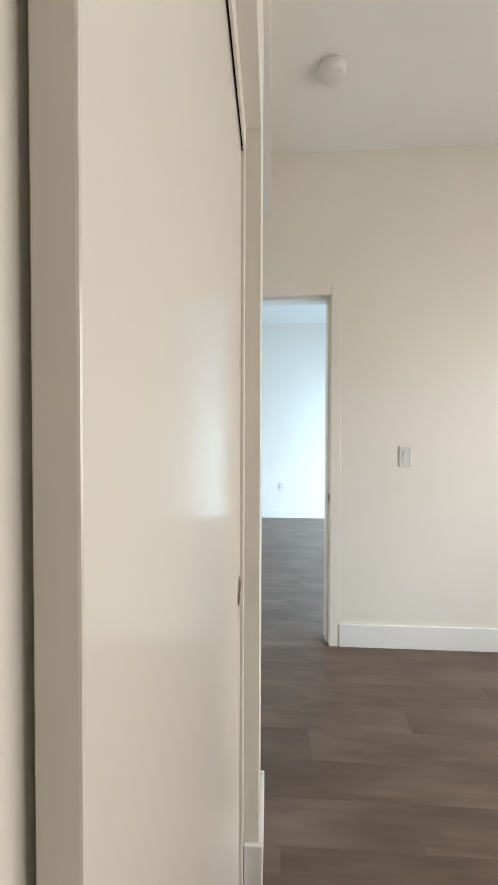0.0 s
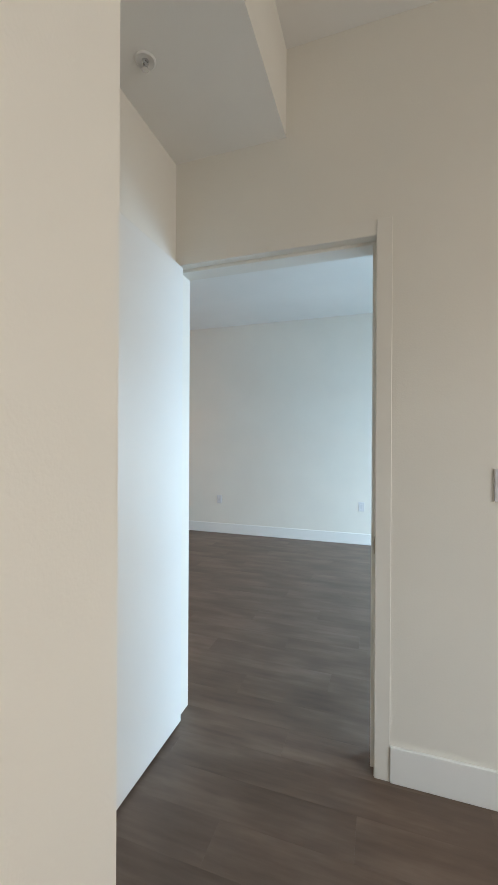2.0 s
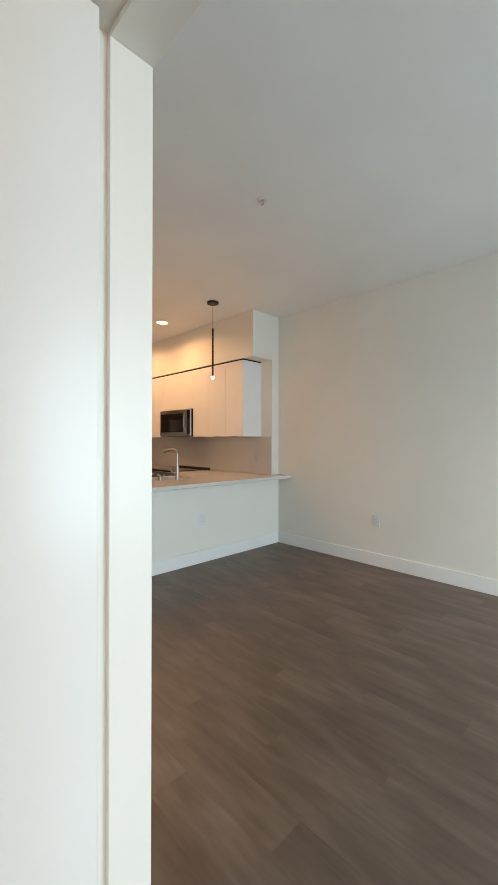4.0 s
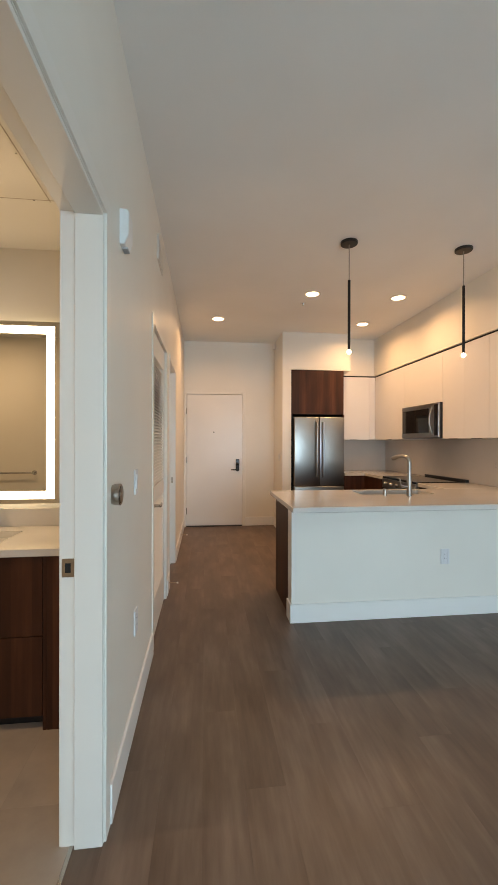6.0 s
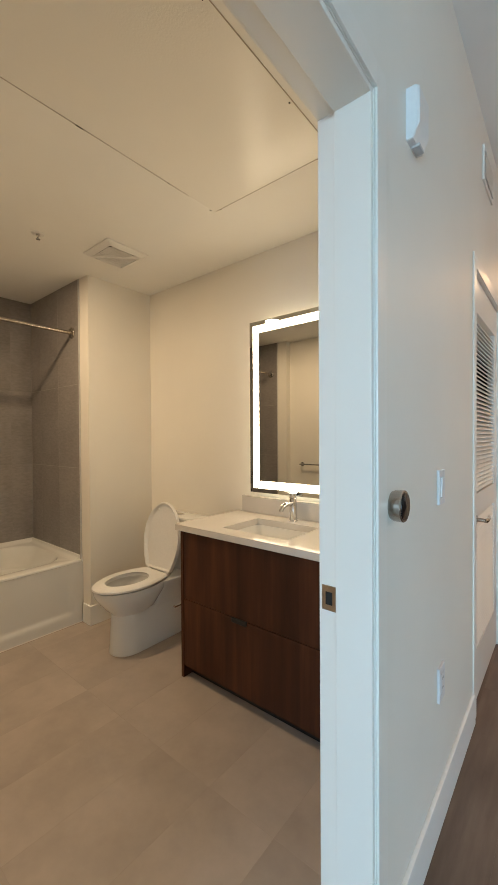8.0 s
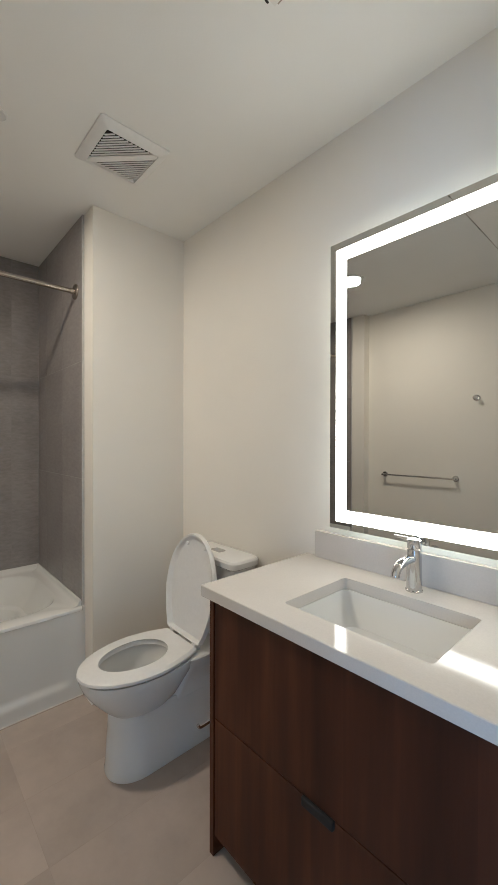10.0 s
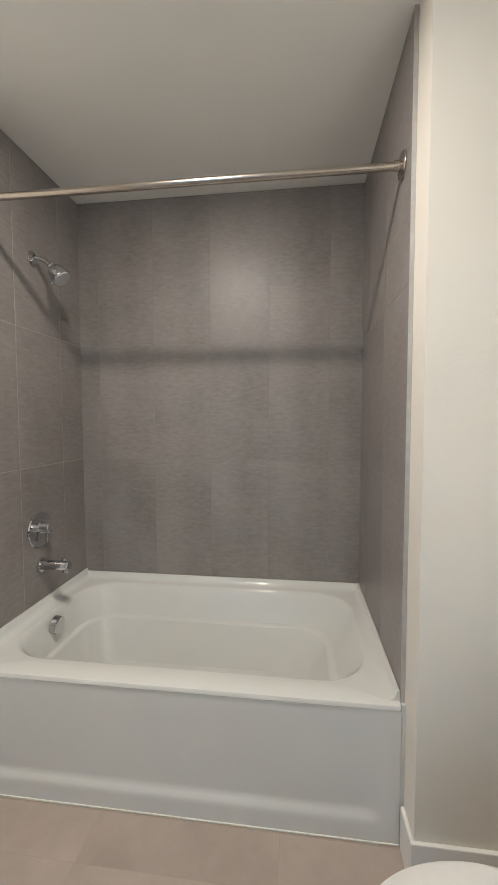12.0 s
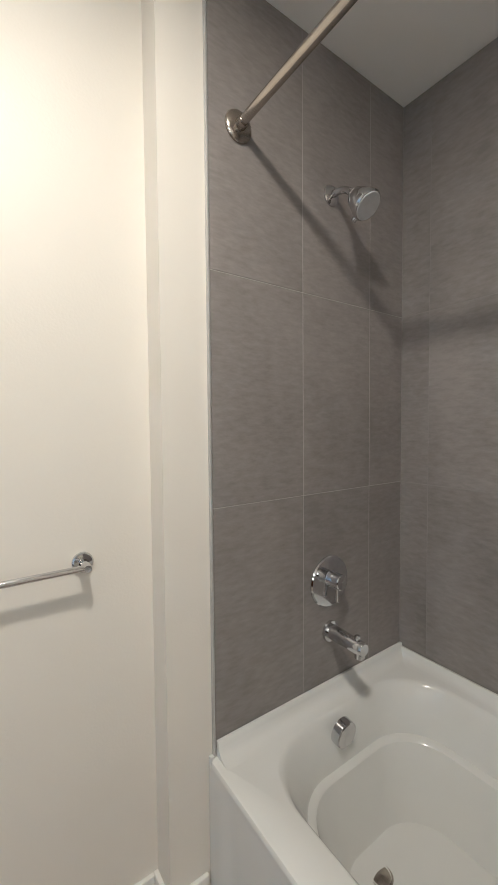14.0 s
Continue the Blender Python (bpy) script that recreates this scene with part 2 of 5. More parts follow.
M_WALNUT = timber("walnut_veneer", [(0.30, (0.023, 0.0078, 0.0035)), (0.5, (0.054, 0.0175, 0.0075)), (0.72, (0.110, 0.040, 0.017))], 2, 0.5, 0.03, 0.9, 9.0, 0.5, 1.0, 0.25, 0.085)
M_FLOORTILE = stoneware("floor_tile", (0.41, 0.348, 0.30), 0.42, (1, 1, 1), 4, 0.15, 0.015, 0.04)
M_WALLTILE = stoneware("wall_tile", (0.252, 0.232, 0.222), 0.40, (1, 1, 3.0), 24, 0.20, 0.022, 0.09, 0.26)
M_GROUT = plain("grout", (0.385, 0.327, 0.282), 0.85)
M_WGROUT = plain("wall_grout", (0.285, 0.267, 0.252), 0.85)
M_SUB = plain("subfloor", (0.085, 0.06, 0.047), 0.9)
M_QUARTZ = quartz("quartz_worktop", (0.64, 0.605, 0.56))
M_SPLASH = quartz("quartz_splash", (0.60, 0.56, 0.515))
M_CAB = painted("white_laminate", (0.80, 0.78, 0.76), 0.3, 0.02)
M_PORC = plain("porcelain", (0.76, 0.755, 0.735), 0.08, 0, 0.015, 5)
M_ACRYL = plain("tub_acrylic", (0.72, 0.72, 0.695), 0.13, 0, 0.015, 4)
M_SWITCH = plain("switch_plastic", (0.71, 0.70, 0.70), 0.32, 0, 0.02)
M_PLAST = plain("white_plastic", (0.76, 0.75, 0.73), 0.35, 0, 0.02)
M_CHROME = plain("chrome", (0.62, 0.62, 0.63), 0.07, 1.0, 0.03)
M_NICKEL = brushed("satin_nickel", (0.48, 0.435, 0.385), 0.22, (1, 1, 12))
M_STEEL = brushed("stainless_steel", (0.38, 0.365, 0.345), 0.30, (14, 14, 0.3))
M_BLACK = plain("black_metal", (0.016, 0.014, 0.013), 0.4, 0.3, 0.2)
# Near-black that paints in shade of gaps and slots; also pull and track.
M_DARK = plain("gap_shade_and_black", (0.012, 0.011, 0.01), 0.8)
M_BGLASS = plain("black_glass", (0.012, 0.012, 0.013), 0.06)
M_BRASS = plain("strike_bronze", (0.40, 0.33, 0.25), 0.3, 1.0, 0.08)
M_RUBBER = plain("white_rubber", (0.75, 0.74, 0.7), 0.7)
M_MIRROR = plain("mirror_silver", (0.64, 0.645, 0.63), 0.012, 1.0, 0.0)
M_CAN = glowing("downlight_glow", (1.0, 0.72, 0.42), 14)
M_BULB = glowing("pendant_glow", (1.0, 0.84, 0.62), 22)
M_BATHCAN = glowing("bath_downlight_glow", (1.0, 0.84, 0.62), 26)
M_LED = glowing("mirror_led", (1.0, 0.81, 0.55), GLOW_MIRROR)
M_WATER = plain("bowl_water", (0.35, 0.36, 0.35), 0.02, 0, 0.0)
m_glass, ntg, pg = nodes_of("window_glass")
pg.inputs["Transmission Weight"].default_value, pg.inputs["Roughness"].default_value = 1.0, 0.0
M_GLASS = m_glass

# ---- levels of the plan ----
CEIL, BCEIL, SOFFIT, HEAD = 2.98, 2.505, 2.607, 2.136
NORTH, EAST, SOUTH, WEST = 4.95, 3.48, -4.6, -4.6
WB = -0.14            # bedroom and bathroom face of the long wall
KB = 3.35             # kitchen face of the furred east wall


# ---- walls ----
def wall_run_y(name, x0, x1, spans, doors, z1, label):
    bm = bmesh.new()
    for y0, y1 in spans:
        B(bm, x0, x1, y0, y1, 0, z1)
    for y0, y1 in doors:
        B(bm, x0, x1, y0, y1, HEAD, z1)
    return structure(name, bm, M_WALL, label, "wall")


wall_run_y("wall_west", WB, 0, [(SOUTH, -2.083), (-1.176, -0.91), (0, 1.23), (2.06, 2.39), (3.07, NORTH)],
           [(-2.083, -1.176), (-0.91, 0), (1.23, 2.06), (2.39, 3.07)], CEIL, "off-white painted plaster wall with four door openings")
bm = box(0, 0.032, NORTH, NORTH + 0.14, 0, CEIL)
B(bm, 0.94, EAST + 0.14, NORTH, NORTH + 0.14, 0, CEIL)
B(bm, 0.032, 0.94, NORTH, NORTH + 0.14, HEAD, CEIL)
structure("wall_north", bm, M_WALL, "off-white painted wall round the entry door", "wall")
structure("wall_east", box(EAST, EAST + 0.14, SOUTH, NORTH, 0, CEIL), M_WALL, "off-white painted living room wall", "wall")
bm = bmesh.new()
for x0, x1, z0, z1 in ((WEST, -2.7, 0, CEIL), (-2.7, -0.9, 0, 0.6), (-2.7, -0.9, 2.4, CEIL), (-0.9, 0.5, 0, CEIL), (3.1, EAST + 0.14, 0, CEIL), (0.5, 3.1, 2.35, CEIL)):
    B(bm, x0, x1, SOUTH - 0.16, SOUTH, z0, z1)
structure("wall_south", bm, M_WALL, "off-white painted outer wall with two window openings", "wall")
bm = box(WEST - 0.16, WEST, SOUTH - 0.16, NORTH, 0, CEIL)
structure("wall_bedroom_west", bm, M_WALL, "off-white painted bedroom wall", "wall")

# furred kitchen wall, its bulkhead and the pier beside the refrigerator
structure("wall_kitchen", box(KB, EAST, 1.6305, NORTH, 0, CEIL), M_WALL, "off-white furred wall behind the kitchen units", "wall")
structure("wall_kitchen_north", box(2.40, KB, 4.87, NORTH, 0, CEIL), M_WALL, "off-white wall behind the kitchen corner", "wall")
bm = box(2.993, KB - 0.0005, 1.5055, 4.8695, 2.404, CEIL)
B(bm, KB, EAST - 0.0005, 1.5075, 1.63, 0.903, CEIL)
B(bm, 2.50, 2.993, 4.53, 4.87, 2.404, CEIL)
structure("wall_bulkhead", bm, M_WALL, "off-white bulkhead above the wall cabinets", "wall")
bm = box(1.464, 1.594, 4.256, NORTH, 0, CEIL)
B(bm, 1.594, 2.50, 4.256, NORTH, 2.432, CEIL)
structure("wall_pier", bm, M_WALL, "off-white pier and boxing round the refrigerator", "wall")
bm = box(0.985, EAST, 1.505, 1.63, 0, 0.862)
structure("wall_peninsula", bm, M_WALL, "low white wall carrying the peninsula worktop", "wall")

# bedroom closet front, end wall and the beam over it
bm = box(WEST, -3.24, -1.692, -1.58, 0, CEIL)
B(bm, -1.443, -1.22, -1.692, -1.58, 0, SOFFIT)
B(bm, -3.24, -1.443, -1.692, -1.58, 2.127, SOFFIT)
B(bm, -3.24, WB, -1.713, -1.58, SOFFIT, CEIL)
B(bm, -1.327, -1.22, -1.58, -1.19, 0, SOFFIT)
structure("wall_closet", bm, M_WALL, "off-white closet front with a square-edged opening", "wall")
structure("ceiling_closet", box(WEST, WB, -1.58, -1.19, SOFFIT, SOFFIT + 0.08), M_CEIL)

# bathroom shell
bm = box(WEST, WB, -1.19, -1.095, 0, CEIL)
B(bm, -2.297, WB, -1.095, -1.07, 0, CEIL)
B(bm, -3.4, -2.297, -1.095, -0.987, 0, CEIL)
structure("wall_bath_south", bm, M_WALL, "off-white painted bathroom wall with a boxed plumbing end", "wall")
structure("wall_bath_north", box(-3.4, WB, 1.08, 1.2, 0, CEIL), M_WALL, "off-white painted wall behind the vanity", "wall")
structure("wall_bath_strip", box(-3.4, -2.305, 0.547, 1.08, 0, BCEIL + 0.1), M_WALL, "off-white boxed wall between tub and toilet", "wall")
structure("wall_bath_west", box(-3.4, -3.262, -0.987, 0.547, 0, BCEIL + 0.1), M_WALL, "wall behind the tub tiles", "wall")

# ceilings
structure("ceiling_living", box(0, EAST, SOUTH, NORTH, CEIL, CEIL + 0.12), M_CEIL, "flat white painted ceiling", "ceiling")
structure("ceiling_bedroom", box(WEST, WB + 0.07, SOUTH, -1.712, CEIL - 0.002, CEIL + 0.12), M_CEIL, "flat white painted ceiling", "ceiling")
structure("ceiling_hall_side", box(WEST, 0, -1.713, NORTH, CEIL + 0.003, CEIL + 0.12), M_CEIL)
structure("ceiling_soffit", box(-1.22, WB, -1.7127, -1.095, SOFFIT - 0.002, SOFFIT - 0.0005), M_CEIL)
bm = box(-3.4, WB, -1.095, 1.08, BCEIL, BCEIL + 0.08)
structure("ceiling_bath", bm, M_CEIL, "low white bathroom ceiling with a cut access panel", "ceiling")
# closed rooms behind the hall doors
structure("wall_store", box(-1.2, -1.1, 1.2, NORTH, 0, CEIL), M_WALL)

# floors: what lies under planks and tiles
structure("floor_wood", box(WEST, EAST, SOUTH, NORTH, -0.10, -0.006), M_SUB, "grey-brown wood-look plank floor", "floor")
structure("floor_bath", box(-3.3, -0.105, -1.095, 1.08, -0.006, -0.0003), M_GROUT, "warm beige porcelain tile floor", "floor")
structure("threshold", box(-0.112, -0.098, -0.91, 0, -0.006, 0.002, 0.001), M_NICKEL, "thin metal edge between tile and planks", "threshold")


# ---- baseboards and door trim ----
def baseboard(x0, x1, y0, y1, h=0.14):
    bm = box(min(x0, x1), max(x0, x1), min(y0, y1), max(y0, y1), 0.0005, h, 0.003, 2)
    return structure("baseboard", bm, M_BASE, "white painted square-edged baseboard", "baseboard")


T = 0.013
for y0, y1 in ((SOUTH, -2.139), (-1.12, -0.966), (0.057, 1.173), (2.117, 2.333), (3.127, NORTH - T)):
    baseboard(0, T, y0, y1)
baseboard(WB - T, WB, SOUTH, -2.139)
baseboard(-1.22 + T, WB, -1.095 - T, -1.095)
baseboard(-1.22, -1.22 + T, -1.692 - T, -1.095 - T - 0.0005)
baseboard(-1.443, -1.22 - 0.0005, -1.692 - T, -1.692)
baseboard(WEST, -3.24, -1.692 - T, -1.692)
baseboard(-1.443 - T, -1.4435, -1.692 - T, -1.651)
baseboard(0.99, 1.464 - T - 0.0005, NORTH - T, NORTH)
baseboard(1.464 - T, 1.464, 4.256 - T, NORTH)
baseboard(1.4645, 1.594, 4.256 - T, 4.256)
baseboard(0.985, EAST - T - 0.0005, 1.505 - T, 1.505)
baseboard(0.985 - T, 0.985, 1.505 - T, 1.63)
baseboard(EAST - T, EAST, SOUTH, 1.505)
baseboard(-2.305, -2.305 + T, 0.547 - T, 1.08 - T - 0.0005)
baseboard(-2.404, -2.3055, 0.547 - T, 0.5465)
baseboard(-2.305, -1.345, 1.08 - T, 1.08)
baseboard(-2.297, -2.297 + T, -1.07, -0.987 + T)
baseboard(-2.404, -2.2975, -0.9865, -0.987 + T)
baseboard(-2.297 + T + 0.0005, WB - T - 0.001, -1.07, -1.07 + T)


def door_frame_y(y0, y1, x0, x1, stop_x, sides=(True, True), head=0.006):
    """Jambs, head, stops and flat casings of an opening in a wall that runs along y."""
    bm = bmesh.new()
    j = 0.004
    B(bm, x0, x1, y0 - 0.001, y0 + j, 0, HEAD, 0.001)
    B(bm, x0, x1, y1 - j, y1 + 0.001, 0, HEAD, 0.001)
    B(bm, x0, x1, y0 + j, y1 - j, HEAD - j, HEAD + 0.001, 0.001)
    s0, s1 = stop_x
    B(bm, s0, s1, y0 + j, y0 + j + 0.014, 0, HEAD - j, 0.002)
    B(bm, s0, s1, y1 - j - 0.014, y1 - j, 0, HEAD - j, 0.002)
    B(bm, s0, s1, y0 + j + 0.014, y1 - j - 0.014, HEAD - j - 0.014, HEAD - j, 0.002)
    for on, xw, way in ((sides[0], x0, -1), (sides[1], x1, 1)):
        if on:
            xa, xb = sorted((xw, xw + way * 0.007))
            B(bm, xa, xb, y0 - 0.056, y0 + 0.002, 0, HEAD + 0.056, 0.002)
            B(bm, xa, xb, y1 - 0.002, y1 + 0.056, 0, HEAD + 0.056, 0.002)
            xa, xb = sorted((xw, xw + way * (head if way < 0 else 0.007)))
            B(bm, xa, xb, y0 + 0.002, y1 - 0.002, HEAD - 0.002, HEAD + 0.056, 0.0008)
    return structure("trim", bm, M_TRIM, "white painted door frame with flat casing", "door frame")


door_frame_y(-2.083, -1.176, WB, 0, (-0.096, -0.002), head=0.0022)
door_frame_y(-0.91, 0, WB, 0, (-0.094, -0.002))
door_frame_y(1.23, 2.06, WB, 0, (-0.07, -0.05), (False, True))
door_frame_y(2.39, 3.07, WB, 0, (-0.07, -0.04), (False, True))
bm = bmesh.new()
for x0, x1, z0, z1 in ((0.001, 0.034, 0, HEAD), (0.938, 0.99, 0, HEAD + 0.05), (0.001, 0.938, HEAD - 0.002, HEAD + 0.05)):
    B(bm, x0, x1, NORTH - 0.006, NORTH + 0.1, z0, z1, 0.003)
structure("trim", bm, M_TRIM, "off-white metal frame of the entry door", "door frame")


def lever_set(parent, origin, out, along, mat=None):
    """A lever on a round rose: out points from the door, along the way that the lever points."""
    mat = mat or M_NICKEL
    o, n, a = Vector(origin), Vector(out), Vector(along)
    bm = bmesh.new()
    lathe(bm, o, n, [(0, 0.026), (0.006, 0.026), (0.009, 0.023), (0.010, 0.011), (0.045, 0.0095)], 28)
    h = part("handle", bm, mat, parent, "satin metal lever handle")
    pts = [o + n * 0.045 - a * 0.008, o + n * 0.05, o + n * 0.052 + a * 0.03, o + n * 0.05 + a * 0.08, o + n * 0.046 + a * 0.115]
    bm = tube(bmesh.new(), pts, [0.0095, 0.0105, 0.009, 0.008, 0.007], 12)
    part("lever", bm, mat, h)
    return h


def hinge(parent, x, y, z, mat):
    bm = bmesh.new()
    lathe(bm, (x, y, z - 0.05), (0, 0, 1), [(0, 0.004), (0.002, 0.007), (0.098, 0.007), (0.1, 0.004)], 12)
    B(bm, x - 0.001, x + 0.001, y - 0.018, y + 0.018, z - 0.048, z + 0.048)
    part("hinge", bm, mat, parent)


# bedroom door, open at a right angle into the bedroom
d = thing("door_1", None, "flush white bedroom door standing wide open", "door", kind="structure")
part("slab", box(-1.025, -0.128, -1.222, -1.182, 0.012, HEAD - 0.01, 0.003), M_DOOR, d)
lever_set(d, (-0.972, -1.222, 0.897), (0, -1, 0), (1, 0, 0))
# bathroom door, open into the bathroom along its end wall
d = thing("door_2", None, "flush white bathroom door standing wide open", "door", kind="structure")
part("slab", box(-0.14 - 0.895, -0.138, -0.95, -0.91, 0.012, HEAD - 0.01, 0.003), M_DOOR, d)
lever_set(d, (-0.965, -0.91, 0.93), (0, 1, 0), (1, 0, 0))
# louvred closet door in the hall
d = thing("door_3", None, "white louvred hall closet door, closed", "door", kind="structure")
LX0, LX1 = -0.05, -0.012
for y0, y1, z0, z1 in ((1.236, 1.336, 0.012, 2.126), (1.954, 2.054, 0.012, 2.126)):
    part("stile", box(LX0, LX1, y0, y1, z0, z1, 0.002), M_TRIM, d)
for z0, z1 in ((0.012, 0.26), (0.93, 1.05), (1.96, 2.126)):
    part("rail", box(LX0, LX1, 1.336, 1.954, z0, z1, 0.002), M_TRIM, d)
slat_mesh = None
for z0, z1 in ((0.27, 0.925), (1.06, 1.955)):
    n = int((z1 - z0) / 0.0225)
    for k in range(n):
        if slat_mesh is None:
            bm = box(-0.021, 0.021, 1.337, 1.953, -0.003, 0.003, 0.0012, 1)
            slat_mesh = finish("louvre_slat", bm, M_TRIM)
        s = new("louvre_slat", slat_mesh)
        s.parent = d
        s.matrix_basis = pose(-0.031, 0, z0 + 0.014 + k * 0.0225, 0, 42, 0)
# near-black sheet paints in the closet's shade behind the louvres
part("shade_backing", box(-0.062, -0.055, 1.24, 2.05, 0.02, 2.12), M_DARK, d)
lever_set(d, (LX1, 1.30, 0.93), (1, 0, 0), (0, 1, 0))
for hz in (0.3, 1.05, 1.85):
    hinge(d, 0.006, 2.056, hz, M_TRIM)
# plain recessed door further along the hall
d = thing("door_4", None, "flush white hall door set back in its frame", "door", kind="structure")
part("slab", box(-0.125, -0.085, 2.395, 3.065, 0.012, HEAD - 0.006, 0.003), M_DOOR, d)
part("strike_plate", box(-0.06, -0.02, 3.0605, 3.0655, 0.9, 0.965, 0.001), M_BRASS, d)
# entry door
d = thing("door_5", None, "flush off-white entry door with black keypad lock, closed", "door", kind="structure")
part("slab", box(0.037, 0.935, NORTH + 0.012, NORTH + 0.056, 0.014, HEAD - 0.006, 0.003), M_DOOR, d)
part("threshold_strip", box(0.034, 0.938, NORTH - 0.03, NORTH + 0.1, 0.0005, 0.012, 0.004), M_BLACK, d, "dark metal threshold")
lock = part("keypad_lock", box(0.832, 0.89, NORTH - 0.018, NORTH + 0.012, 0.93, 1.085, 0.008, 3), M_BLACK, d, "black keypad lock with lever")
part("keypad", box(0.840, 0.882, NORTH - 0.0205, NORTH - 0.0175, 0.99, 1.075, 0.001), M_BGLASS, lock)
bm = lathe(bmesh.new(), (0.861, NORTH + 0.012, 0.915), (0, -1, 0), [(0, 0.03), (0.012, 0.03), (0.016, 0.026), (0.017, 0.011), (0.05, 0.01)], 24)
lv = part("lever_rose", bm, M_BLACK, d)
part("lever", tube(bmesh.new(), [(0.868, NORTH - 0.04, 0.915), (0.85, NORTH - 0.043, 0.915), (0.80, NORTH - 0.043, 0.915), (0.75, NORTH - 0.04, 0.915)], [0.01, 0.011, 0.009, 0.008], 12), M_BLACK, lv)
part("peephole", lathe(bmesh.new(), (0.475, NORTH + 0.012, 1.52), (0, -1, 0), [(0, 0.011), (0.004, 0.011), (0.005, 0.006)], 16), M_BLACK, d)
for hz in (0.25, 1.07, 1.86):
    bm = lathe(bmesh.new(), (0.04, NORTH + 0.006, hz - 0.05), (0, 0, 1), [(0, 0.006), (0.1, 0.006)], 12)
    part("hinge", bm, M_NICKEL, d)

# strike plates of the two open doors
s = thing("strike_plate", None, "small bronze strike plate on the bathroom door jamb", "strike plate")
part("plate", box(-0.137, -0.095, -0.0075, -0.0035, 0.905, 0.967, 0.001), M_BRASS, s)
part("hole", box(-0.126, -0.108, -0.0085, -0.0074, 0.92, 0.952), M_DARK, s)
s = thing("strike_plate", None, "small dark strike plate on the bedroom door jamb", "strike plate")
part("plate", box(-0.137, -0.098, -2.0795, -2.0755, 0.875, 0.937, 0.001), M_BRASS, s)
part("hole", box(-0.126, -0.108, -2.0756, -2.0745, 0.89, 0.922), M_DARK, s)


# windows behind the walk
def window(name, m, w, z0, z1, n, label):
    """A framed window w wide, built along x round its middle and set by m."""
    t = tagged(new(name), label, "window", kind="structure")
    f, h = 0.05, w / 2
    bm = bmesh.new()
    for a, b, c, e in ((-h, -h + f, z0, z1), (h - f, h, z0, z1), (-h + f, h - f, z0, z0 + f), (-h + f, h - f, z1 - f, z1)):
        B(bm, a, b, -0.11, -0.05, c, e, 0.003)
    part("window_frame", bm, M_TRIM, t)
    step = (w - 2 * f) / n
    for k in range(n):
        x = -h + f + k * step
        p = part("pane", box(x + 0.02, x + step - 0.02, -0.084, -0.078, z0 + f, z1 - f), M_GLASS, t, smooth=False)
        p.visible_shadow = False
        if k:
            part("mullion", box(x - 0.02, x + 0.02, -0.105, -0.055, z0 + f, z1 - f, 0.002), M_TRIM, t)
    t.matrix_basis = m


window("window_1", pose(1.8, SOUTH, 0), 2.6, 0.001, 2.35, 2, "tall white-framed sliding glass door to daylight")
window("window_2", pose(-1.8, SOUTH, 0), 1.8, 0.6, 2.4, 2, "white-framed bedroom window with two panes")
structure("ground", box(-200, 200, -200, 200, -6.0, -5.9), plain("far_ground", (0.14, 0.14, 0.12), 0.9, 0, 0.3, 0.4), "grey ground far below the windows", "ground")


# ---- bedroom closet ----
def sliding_door(x0, x1, y0, y1, pull_x):
    d = thing("sliding_door", None, "glossy white sliding closet door with a round flush pull", "sliding door", "closet doors")
    part("panel", box(x0, x1, y0, y1, 0.012, 2.078, 0.002), M_SLIDE, d)
    if pull_x is not None:
        bm = lathe(bmesh.new(), (pull_x, y0 + 0.0015, 0.883), (0, -1, 0), [(0, 0.037), (0.003, 0.037), (0.0042, 0.0345), (0.0036, 0.032), (0.0005, 0.030), (0.0002, 0.002)], 40)
        p = part("flush_pull", bm, M_NICKEL, d, "round satin metal flush pull")
        part("cup", lathe(bmesh.new(), (pull_x, y0 + 0.0, 0.883), (0, -1, 0), [(0.0012, 0.0305), (0.0018, 0.0)], 32, False, False), M_BLACK, p)


sliding_door(-2.352, -1.468, -1.64, -1.6165, -1.51)
sliding_door(-3.235, -2.30, -1.612, -1.588, None)
structure("trim", box(-1.4665, -1.443, -1.650, -1.60, 0, 2.0545, 0.003), M_TRIM, "thin white jamb strip of the closet", "trim")
structure("trim", box(-3.24, -1.4435, -1.651, -1.6445, 2.055, 2.1268, 0.001), M_TRIM, "white fascia above the sliding doors", "trim")
s = thing("door_track", None, "dark metal track over the sliding closet doors", "door track")
part("rail", box(-3.24, -1.4435, -1.644, -1.562, 2.0825, 2.1268), M_DARK, s)
structure("wall_closet_back", box(-3.24, -1.443, -1.20, -1.19, 0, SOFFIT), M_WALL)


